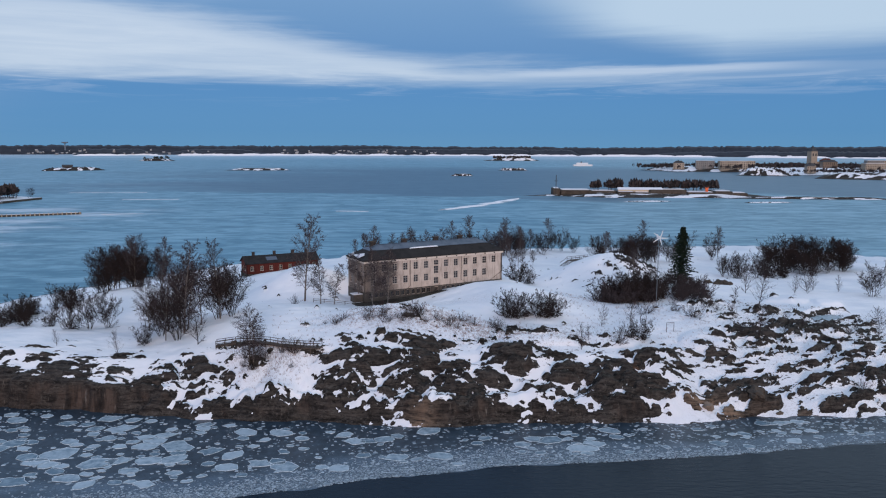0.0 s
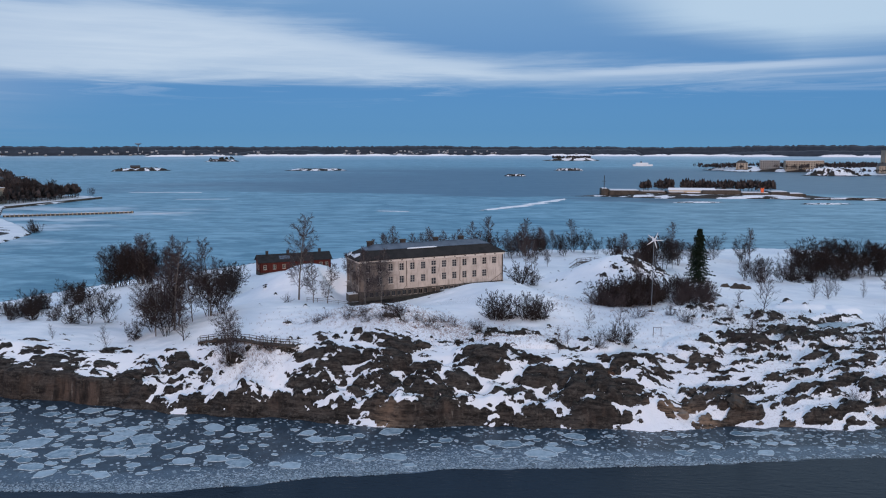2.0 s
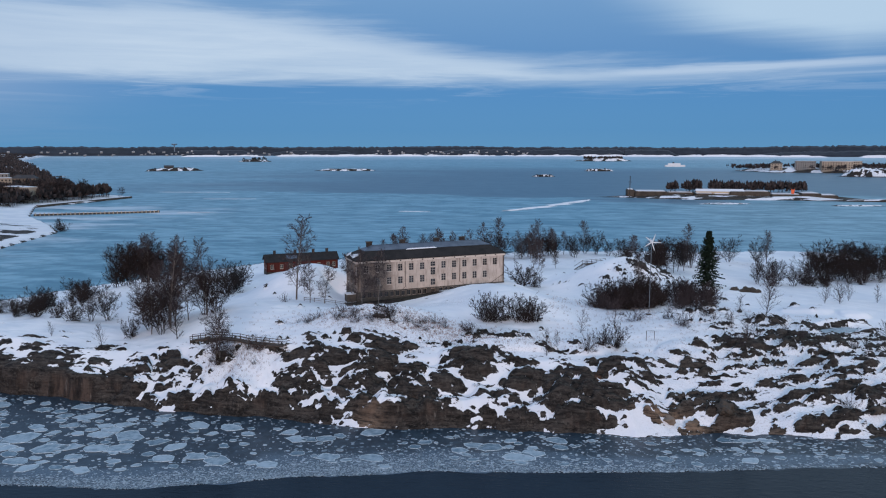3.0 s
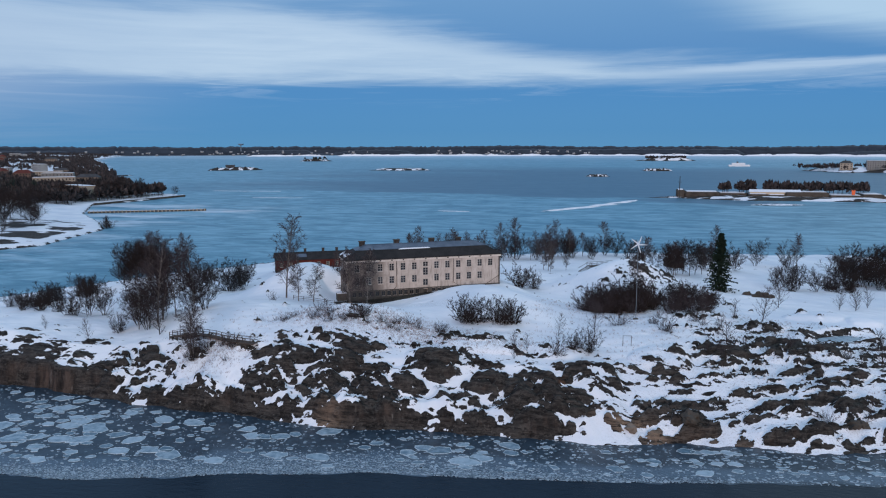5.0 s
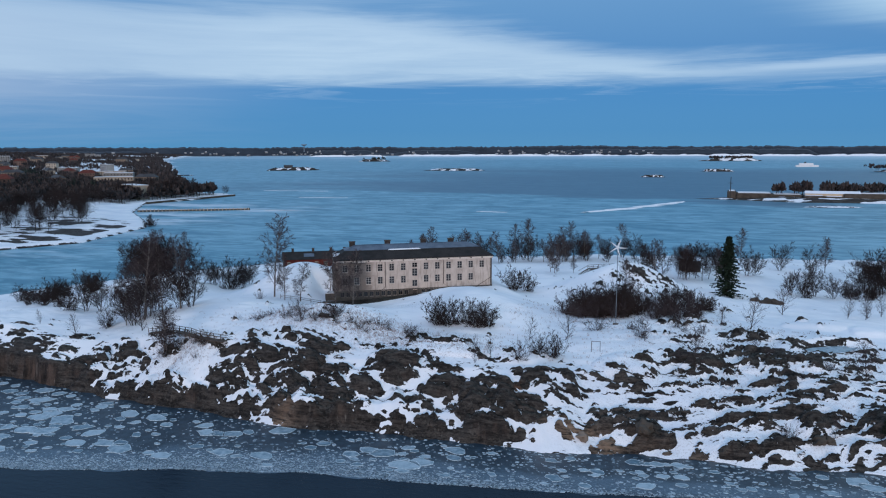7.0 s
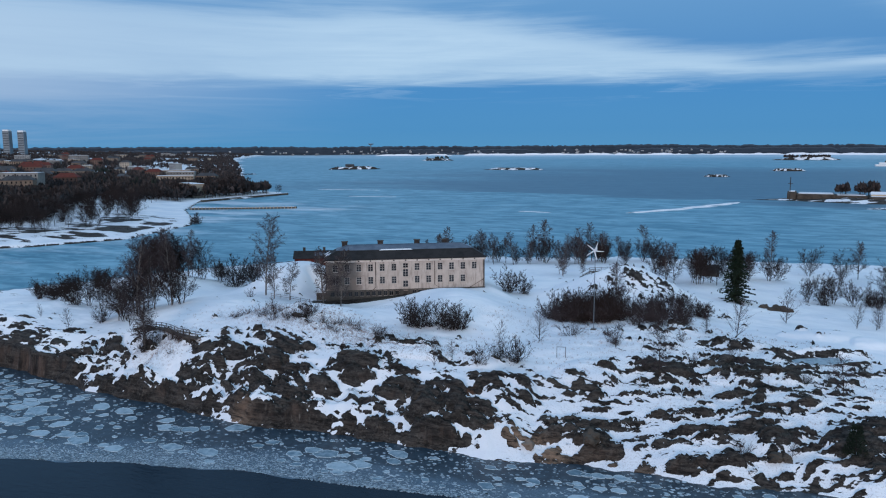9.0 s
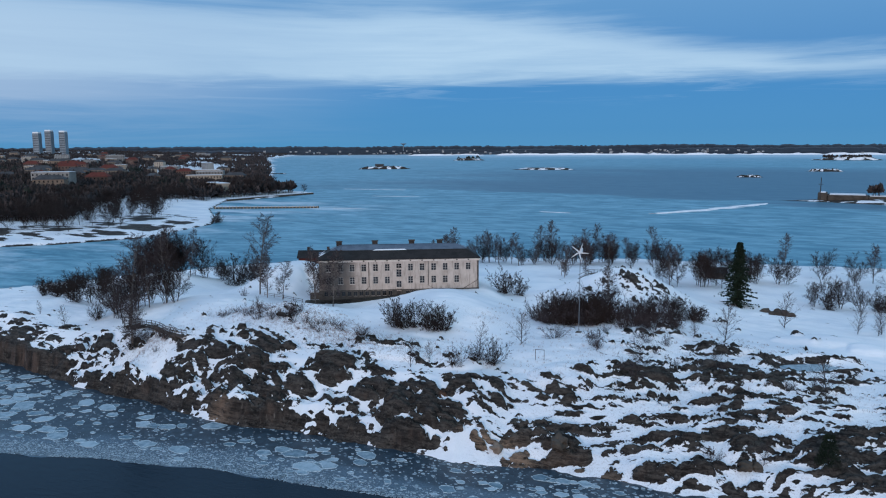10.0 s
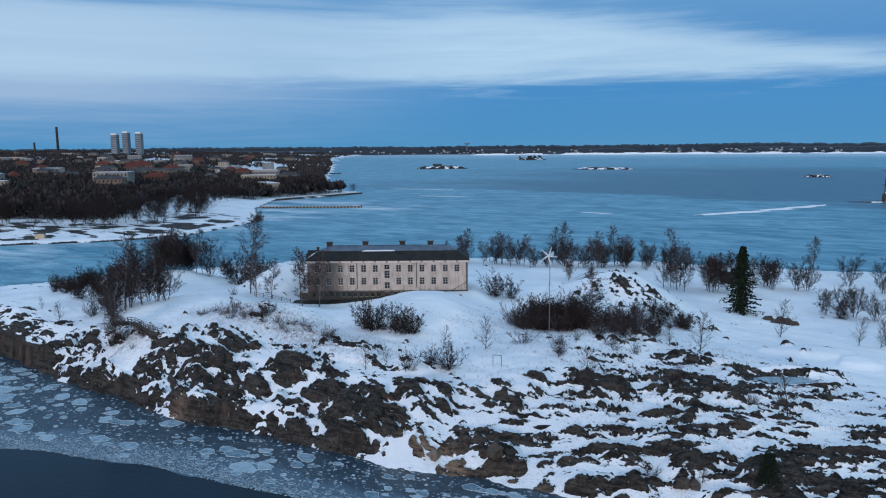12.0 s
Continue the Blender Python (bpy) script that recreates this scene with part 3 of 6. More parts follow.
def part(name, me, material=None, parent=None, label="", at=None):
    """Links a mesh (or bmesh) as one object, under a thing or a part where one is given."""
    if isinstance(me, bmesh.types.BMesh):
        data = bpy.data.meshes.new(name)
        me.to_mesh(data)
        me.free()
        if material:
            data.materials.append(material)
        me = data
    ob = new(name, me)
    if parent is not None:
        ob.parent = parent
    if at is not None:
        ob.matrix_basis = at
    return tagged(ob, label)


def box_bm(x0, x1, y0, y1, z0, z1, bevel=0.0, bm=None):
    bm = bm or bmesh.new()
    made = bmesh.ops.create_cube(bm, size=1.0)
    bmesh.ops.scale(bm, vec=(x1 - x0, y1 - y0, z1 - z0), verts=made["verts"])
    bmesh.ops.translate(bm, vec=((x0 + x1) / 2, (y0 + y1) / 2, (z0 + z1) / 2), verts=made["verts"])
    if bevel:
        edges = list({e for v in made["verts"] for e in v.link_edges})
        bmesh.ops.bevel(bm, geom=edges, offset=bevel, segments=1, affect="EDGES")
    return bm


def tube(points, radii, sides):
    """Vertices and faces of a tapered tube along points."""
    verts, faces = [], []
    for i, (q, r) in enumerate(zip(points, radii)):
        a = points[min(i + 1, len(points) - 1)] - points[max(i - 1, 0)]
        a = a.normalized() if a.length > 1e-6 else Vector((0, 0, 1))
        s1 = a.orthogonal().normalized()
        s2 = a.cross(s1)
        for k in range(sides):
            w = 2 * math.pi * k / sides
            verts.append(tuple(q + r * (math.cos(w) * s1 + math.sin(w) * s2)))
    for i in range(len(points) - 1):
        for k in range(sides):
            faces.append((i * sides + k, i * sides + (k + 1) % sides, (i + 1) * sides + (k + 1) % sides, (i + 1) * sides + k))
    faces.append(tuple(range((len(points) - 1) * sides, len(points) * sides)))
    faces.append(tuple(reversed(range(sides))))
    return verts, faces


def rod_bm(points, r, sides=8, bm=None):
    bm = bm or bmesh.new()
    v, f = tube([Vector(q) for q in points], [r] * len(points), sides)
    vs = [bm.verts.new(q) for q in v]
    for face in f:
        bm.faces.new([vs[i] for i in face])
    return bm


def thing(name, at, label, category, group=""):
    e = new(name)
    e.empty_display_size = 0.5
    e.matrix_basis = at
    return tagged(e, label, category, group)


def grid_mesh(name, xs, ys, zs, material, cut=None):
    """A height sheet over the grid xs, ys; cells whose corners all lie under cut are left out."""
    nx, ny = len(xs), len(ys)
    X, Y = np.meshgrid(xs, ys)
    co = np.stack([X.ravel(), Y.ravel(), zs.ravel()], 1)
    i = np.arange(nx * ny).reshape(ny, nx)
    quads = np.stack([i[:-1, :-1], i[:-1, 1:], i[1:, 1:], i[1:, :-1]], -1).reshape(-1, 4)
    if cut is not None:
        quads = quads[(zs.ravel()[quads] > cut).any(1)]
    me = bpy.data.meshes.new(name)
    me.vertices.add(len(co))
    me.vertices.foreach_set("co", co.ravel())
    me.loops.add(len(quads) * 4)
    me.loops.foreach_set("vertex_index", quads.ravel())
    me.polygons.add(len(quads))
    me.polygons.foreach_set("loop_start", np.arange(len(quads)) * 4)
    me.polygons.foreach_set("loop_total", np.full(len(quads), 4))
    me.polygons.foreach_set("use_smooth", np.ones(len(quads), bool))
    me.update(calc_edges=True)
    me.materials.append(material)
    return me


def cover(me, name, values):
    a = me.attributes.new(name, "FLOAT", "POINT")
    a.data.foreach_set("value", values.ravel().astype(np.float32))


def steps(*stretches):
    out = [stretches[0][0]]
    for a, b, d in stretches:
        n = max(1, int(round((b - a) / d)))
        out += [a + (b - a) * (k + 1) / n for k in range(n)]
    return np.array(out)


# ---- island, sea ----
gx = steps((-160, -105, 2.0), (-105, 128, 0.34), (128, 235, 2.0))
gy = steps((126, 165, 0.26), (165, 200, 0.45), (200, 240, 0.8), (240, 385, 2.0))
GX, GY = np.meshgrid(gx, gy)
gz, gbare, gtuft, gpale = terrain(GX, GY)
isle = grid_mesh("ground", gx, gy, gz, GROUND, cut=-2.4)
for label, values in (("bare", gbare), ("tufts", gtuft), ("pale", gpale)):
    cover(isle, label, values)
tagged(part("ground", isle), "snow-covered granite island with dark bare slabs", "ground", kind="structure")


def ground_at(x, y):
    return float(terrain(np.array([float(x)]), np.array([float(y)]))[0][0])


sea = mesh_of("water", [(-12000, -3000, 0), (12000, -3000, 0), (12000, 9000, 0), (-12000, 9000, 0)], [(0, 1, 2, 3)], SEA)
tagged(part("water", sea), "frozen blue-grey bay with open dark water before the island", "sea", kind="structure")

# ---- houses on the island ----


def wall_bm(length, height, thick, holes):
    """A wall along x, its outer face at y = 0, with real openings (x0, x1, z0, z1) through it."""
    bm = bmesh.new()
    us = sorted({0.0, length, *(v for h in holes for v in h[:2])})
    vs = sorted({0.0, height, *(v for h in holes for v in h[2:])})
    for y, flip in ((0.0, False), (thick, True)):
        grid = {}
        for i in range(len(us) - 1):
            for j in range(len(vs) - 1):
                cu, cv = (us[i] + us[i + 1]) / 2, (vs[j] + vs[j + 1]) / 2
                if any(h[0] < cu < h[1] and h[2] < cv < h[3] for h in holes):
                    continue
                corner = []
                for a, b in ((i, j), (i + 1, j), (i + 1, j + 1), (i, j + 1)):
                    if (a, b) not in grid:
                        grid[a, b] = bm.verts.new((us[a], y, vs[b]))
                    corner.append(grid[a, b])
                bm.faces.new(corner[::-1] if flip else corner)
    for x0, x1, z0, z1 in holes:
        ring = [(x0, z0), (x1, z0), (x1, z1), (x0, z1)]
        for (ax, az_), (bx, bz) in zip(ring, ring[1:] + ring[:1]):
            bm.faces.new([bm.verts.new(q) for q in ((ax, 0, az_), (ax, thick, az_), (bx, thick, bz), (bx, 0, bz))])
    for q in (((0, 0, 0), (0, 0, height), (0, thick, height), (0, thick, 0)), ((length, 0, 0), (length, thick, 0), (length, thick, height), (length, 0, height)),
              ((0, 0, height), (length, 0, height), (length, thick, height), (0, thick, height))):
        bm.faces.new([bm.verts.new(v) for v in q])
    return bm


def frame_bm(w, h, bars_x, bars_z, t=0.09, d=0.09):
    """A casement frame with glazing bars, its lower left corner at the origin."""
    us = [t] + [w * f for f in bars_x] + [w - t]
    vs = [t] + [h * f for f in bars_z] + [h - t]
    holes = []
    for i, (a, b) in enumerate(zip(us, us[1:])):
        for j, (lo, hi) in enumerate(zip(vs, vs[1:])):
            holes.append((a + (0.045 if i else 0), b - (0.045 if i < len(us) - 2 else 0), lo + (0.035 if j else 0), hi - (0.035 if j < len(vs) - 2 else 0)))
    bm = wall_bm(w, h, d, holes)
    bmesh.ops.remove_doubles(bm, verts=bm.verts, dist=0.001)
    return bm


def as_mesh(name, bm, material):
    me = bpy.data.meshes.new(name)
    bm.to_mesh(me)
    bm.free()
    me.materials.append(material)
    return me


WIN = {}


def window(parent, wall, x, z, w, h, bars_x, bars_z, kind="window", deep=0.16, frame_mat=None, sill=True):
    """One window in an opening of a wall part: frame, pane and sill under it."""
    frame_mat = frame_mat or FRAME_W
    key = (round(w, 2), round(h, 2), tuple(bars_x), tuple(bars_z), frame_mat.name)
    if key not in WIN:
        WIN[key] = (as_mesh("window_frame", frame_bm(w, h, bars_x, bars_z), frame_mat), as_mesh("pane", box_bm(0.05, w - 0.05, 0.035, 0.05, 0.05, h - 0.05), GLASS),
                    as_mesh("window_sill", box_bm(-0.08, w + 0.08, -0.10 - deep, 0.0, -0.07, 0.0), CORNICE))
    ob = part(kind, WIN[key][0], None, parent, "", wall @ pose(x, deep, z))
    part("pane", WIN[key][1], None, ob)
    if sill:
        part("window_sill", WIN[key][2], None, ob)
    return ob


def main_house():
    (x, y), turn, L, D = HOUSE
    H = 11.0
    at = pose(x, y, 10.7, 0, 0, turn)
    house = thing("main_house", at, "long three-storey house with weathered rose plaster and black hipped roof", "house")
    cols = [2.55 + 3.14 * k for k in range(13)]
    W, HH = 1.36, 1.95
    holes, kinds = [], []
    for k, u_ in enumerate(cols):
        if k == 6:
            for z0, z1 in ((8.35, 9.65), (5.95, 8.05), (3.1, 4.9)):
                holes.append((u_ - 0.72, u_ + 0.72, z0, z1))
                kinds.append(((0.5,), (0.5,)) if z1 - z0 < 1.9 else ((0.5,), (0.33, 0.67)))
            holes.append((u_ - 0.62, u_ + 0.62, 0.05, 2.15))
            kinds.append("door")
            continue
        holes.append((u_ - W / 2, u_ + W / 2, 7.62, 7.62 + HH))
        kinds.append(((0.5,), (0.36, 0.68)))
        if k != 12:
            holes.append((u_ - W / 2, u_ + W / 2, 4.18, 4.18 + HH))
            kinds.append(((0.5,), (0.36, 0.68)))
        for du in (-0.78, 0.78):
            z0 = 0.95 if k < 9 else 1.55
            holes.append((u_ + du - 0.52, u_ + du + 0.52, z0, 2.25))
            kinds.append(((0.5,), ()))
    wall = part("south_wall", wall_bm(L, H, 0.5, holes), PLASTER, house, "stained rose plaster wall with rows of small-paned windows")
    flat = pose(0, 0, 0)
    for h, k in zip(holes, kinds):
        if k == "door":
            d = part("door", box_bm(h[0], h[1], 0.2, 0.27, h[2], h[3], 0.01), IRON, house, "dark boarded door")
            part("handle", rod_bm([(h[0] + 0.15, 0.14, 1.0), (h[0] + 0.15, 0.14, 1.2)], 0.025), IRON, d)
        else:
            window(house, flat, h[0], h[2], h[1] - h[0], h[3] - h[2], *k, sill=h[2] > 3, frame_mat=FRAME_W if h[2] > 3 else PLINTH)
    # end walls and back wall
    ends = []
    for u_ in (1.9, 5.4, 8.9):
        ends += [(u_ - 0.66, u_ + 0.66, 7.62, 9.57), (u_ - 0.66, u_ + 0.66, 4.18, 6.13)]
    for name, m in (("west_wall", pose(0, D, 0, 0, 0, -90)), ("east_wall", pose(L, 0, 0, 0, 0, 90))):
        ob = part(name, wall_bm(D, H, 0.5, ends), PLASTER, house, "", m)
        ob.matrix_basis = m
        for h in ends:
            window(house, m, h[0], h[2], h[1] - h[0], h[3] - h[2], (0.5,), (0.36, 0.68))
    backs = [(u_ - W / 2, u_ + W / 2, z0, z0 + HH) for u_ in cols for z0 in (7.62, 4.18)]
    m = pose(L, D, 0, 0, 0, 180)
    part("north_wall", wall_bm(L, H, 0.5, backs), PLASTER, house, "", m)
    for h in backs:
        window(house, m, h[0], h[2], W, HH, (0.5,), (0.36, 0.68), sill=False)
    part("plinth", box_bm(-0.10, L + 0.10, -0.10, -0.003, -1.6, 0.9, 0.03), PLINTH, house, "dark rough stone plinth")
    pl = bmesh.new()
    for a, b in zip(sorted([0.0] + [h[1] for h in holes if h[3] < 2.3]), sorted([h[0] for h in holes if h[3] < 2.3] + [L])):
        if b - a > 0.05:
            box_bm(a, b, -0.10, -0.003, 0.9, 2.32, bm=pl)
    box_bm(0, L, -0.102, -0.003, 2.32, 2.62, bm=pl)
    part("plinth_band", pl, PLINTH, house, "dark grey basement storey of stone")
    part("west_plinth", box_bm(-0.10, -0.003, 0, D, -1.6, 2.6, 0.03), PLINTH, house)
    part("east_plinth", box_bm(L + 0.003, L + 0.10, 0, D, -1.6, 2.6, 0.03), PLINTH, house)
    for a, b, c, d in ((-0.25, L + 0.25, -0.25, -0.003), (-0.25, L + 0.25, D + 0.003, D + 0.25), (-0.25, -0.003, 0, D), (L + 0.003, L + 0.25, 0, D)):
        part("cornice", box_bm(a, b, c, d, H - 0.80, H - 0.26, 0.03), CORNICE, house, "pale painted cornice board")
    for k in range(13):
        part("attic_vent", box_bm(cols[k] - 0.2, cols[k] + 0.2, -0.28, -0.252, H - 0.66, H - 0.36), IRON, house)
    # roof: steep black lower slopes, a flatter sheet-metal top
    o, i, e0, e1, e2 = 0.5, 3.1, H - 0.02, H + 2.1, H + 3.2
    ring0 = [(-o, -o, e0), (L + o, -o, e0), (L + o, D + o, e0), (-o, D + o, e0)]
    ring1 = [(i, i, e1), (L - i, i, e1), (L - i, D - i, e1), (i, D - i, e1)]
    low = [(a[0], a[1], a[2] - 0.22) for a in ring0]
    part("lower_roof", mesh_of("lower_roof", low + ring0 + ring1, [(0, 1, 5, 4), (1, 2, 6, 5), (2, 3, 7, 6), (3, 0, 4, 7), (4, 5, 9, 8), (5, 6, 10, 9), (6, 7, 11, 10), (7, 4, 8, 11), (3, 2, 1, 0)], FELT), None, house, "black felt roof slope")
    r0 = [(a[0] + s1 * 0.25, a[1] + s2 * 0.25, e1 + 0.02) for a, (s1, s2) in zip(ring1, ((-1, -1), (1, -1), (1, 1), (-1, 1)))]
    top = [(i + 2.6, D / 2, e2), (L - i - 2.6, D / 2, e2)]
    part("upper_roof", mesh_of("upper_roof", [(a, b, c - 0.12) for a, b, c in r0] + r0 + top, [(0, 1, 5, 4), (1, 2, 6, 5), (2, 3, 7, 6), (3, 0, 4, 7), (4, 5, 9, 8), (5, 6, 9), (6, 7, 8, 9), (7, 4, 8), (3, 2, 1, 0)], TIN), None, house, "sheet-metal roof top, the reflected sky's blue put into its colour")
    seam = as_mesh("roof_seam", box_bm(-0.03, 0.03, 0, math.hypot(D / 2 - i, e2 - e1), 0, 0.07), TIN)
    tilt = math.degrees(math.atan2(e2 - e1, D / 2 - i))
    for k in range(20):
        part("roof_seam", seam, None, house, "", pose(i + 3.0 + k * (L - 2 * i - 6.0) / 19, i, e1 + 0.02, tilt))
    part("ridge_cap", rod_bm([(i + 2.6, D / 2, e2 + 0.02), (L - i - 2.6, D / 2, e2 + 0.02)], 0.09), TIN, house)
    for cu, cv in ((5.2, 6.2), (15.0, 6.8), (25.2, 7.2), (33.0, 6.9)):
        ch = part("chimney", box_bm(cu - 0.75, cu + 0.75, cv - 0.45, cv + 0.45, e1, e2 + 0.75, 0.04), BRICK, house, "weathered brick chimney")
        part("cap", box_bm(cu - 0.92, cu + 0.92, cv - 0.62, cv + 0.62, e2 + 0.752, e2 + 0.95, 0.03), GRANITE, ch)
    for pts in (((13.3, -0.13, H - 0.2), (13.3, -0.13, 3.3), (12.2, -0.16, 2.4)), ((29.3, -0.13, H - 0.2), (29.3, -0.13, 3.6), (31.2, -0.16, 2.4)), ((L - 0.15, -0.13, H - 0.2), (L - 0.15, -0.13, 4.9), (L - 4.4, -0.16, 2.4))):
        part("downpipe", rod_bm(pts, 0.075), IRON, house, "dark downpipe bent towards its foot")
    # snow left in the shade of the roof's western end and on its break
    def patch(name, q, mat):
        return part(name, mesh_of(name, [(a, b, c) for a, b, c in q] + [(a, b, c + 0.09) for a, b, c in q], [(0, 1, 2, 3), (7, 6, 5, 4), (0, 4, 5, 1), (1, 5, 6, 2), (2, 6, 7, 3), (3, 7, 4, 0)], mat), None, house, "strip of old snow")
    k = (e1 - e0) / (i + o)
    patch("roof_snow", [(14.5, 2.55, e0 + k * 3.3), (23.5, 2.6, e0 + k * 3.35), (23.0, 2.95, e0 + k * 3.7), (15.2, 2.9, e0 + k * 3.65)], SNOW)
    patch("roof_snow", [(-0.3, 3.2, e0 + k * 0.45), (1.0, 2.2, e0 + k * 1.75), (1.6, 3.4, e0 + k * 2.35), (0.2, 7.6, e0 + k * 0.95)], SNOW)
    patch("roof_snow", [(-0.5, 8.2, e0 + k * 0.25), (0.6, 8.0, e0 + k * 1.35), (1.2, 9.4, e0 + k * 1.95), (-0.3, 9.8, e0 + k * 0.45)], SNOW)
    # terrace door hood at the western corner
    part("porch", box_bm(-2.6, -0.12, 1.0, 3.4, 0.0, 2.0, 0.05), PLINTH, house, "low stone porch")
    part("porch_snow", box_bm(-2.7, -0.12, 0.9, 3.5, 2.003, 2.2, 0.06), SNOW, house)
    return house


main_house()


def red_house():
    L, D, H = 24.5, 7.5, 3.4
    at = pose(-63.3, 240.9, 9.0, 0, 0, 28)
    house = thing("red_house", at, "low red-ochre timber house with dark pitched roof", "house")
    us = [1.8, 5.0, 8.2, 11.4, 14.6, 17.8, 21.0, 23.0]
    holes = [(u_ - 0.55, u_ + 0.55, 1.0, 2.5) for u_ in us]
    part("south_wall", wall_bm(L, H, 0.3, holes), REDWOOD, house, "red-ochre board wall")
    for h in holes:
        window(house, pose(0, 0, 0), h[0], h[2], 1.1, 1.5, (0.5,), (0.5,), frame_mat=CREAM, deep=0.06)
    part("north_wall", wall_bm(L, H, 0.3, []), REDWOOD, house, "", pose(L, D, 0, 0, 0, 180))
    ends = [(1.6, 2.7, 1.0, 2.5), (4.8, 5.9, 1.0, 2.5)]
    for name, m in (("west_wall", pose(0, D, 0, 0, 0, -90)), ("east_wall", pose(L, 0, 0, 0, 0, 90))):
        part(name, wall_bm(D, H, 0.3, ends), REDWOOD, house, "", m)
        for h in ends:
            window(house, m, h[0], h[2], 1.1, 1.5, (0.5,), (0.5,), frame_mat=CREAM, deep=0.06)
        part("gable", mesh_of("gable", [(0, 0, H), (D, 0, H), (D / 2, 0, H + 1.9), (0, 0.3, H), (D, 0.3, H), (D / 2, 0.3, H + 1.9)], [(0, 1, 2), (5, 4, 3), (0, 3, 4, 1), (1, 4, 5, 2), (2, 5, 3, 0)], REDWOOD), None, house, "", m)
    part("footing", box_bm(-0.08, L + 0.08, -0.08, D + 0.08, -2.6, -0.003), GRANITE, house, "grey stone footing")
    for sgn in (0, 1):
        y0, y1 = (-0.5, D / 2) if sgn == 0 else (D + 0.5, D / 2)
        q = [(-0.5, y0, H - 0.12), (L + 0.5, y0, H - 0.12), (L + 0.5, y1, H + 2.1), (-0.5, y1, H + 2.1)]
        part("roof_slope", mesh_of("roof_slope", q + [(a, b, c + 0.16) for a, b, c in q], [(0, 1, 2, 3), (7, 6, 5, 4), (0, 4, 5, 1), (1, 5, 6, 2), (2, 6, 7, 3), (3, 7, 4, 0)], FELT), None, house, "dark felt roof slope")
    for u_ in (3.2, 10.3, 16.6, 21.4):
        ch = part("chimney", box_bm(u_ - 0.42, u_ + 0.42, D / 2 - 0.4, D / 2 + 0.4, H + 1.6, H + 3.3, 0.03), BRICK, house, "brick chimney")
        part("cap", box_bm(u_ - 0.5, u_ + 0.5, D / 2 - 0.48, D / 2 + 0.48, H + 3.303, H + 3.42), IRON, ch)
    part("solar_panel", box_bm(7.0, 10.6, 0, 2.0, 0, 0.06), TIN, house, "blue-grey roof panel", pose(0, 0.9, H + 0.72, 27.5))
    return house


red_house()

# ---- bare trees, bushes, a spruce ----


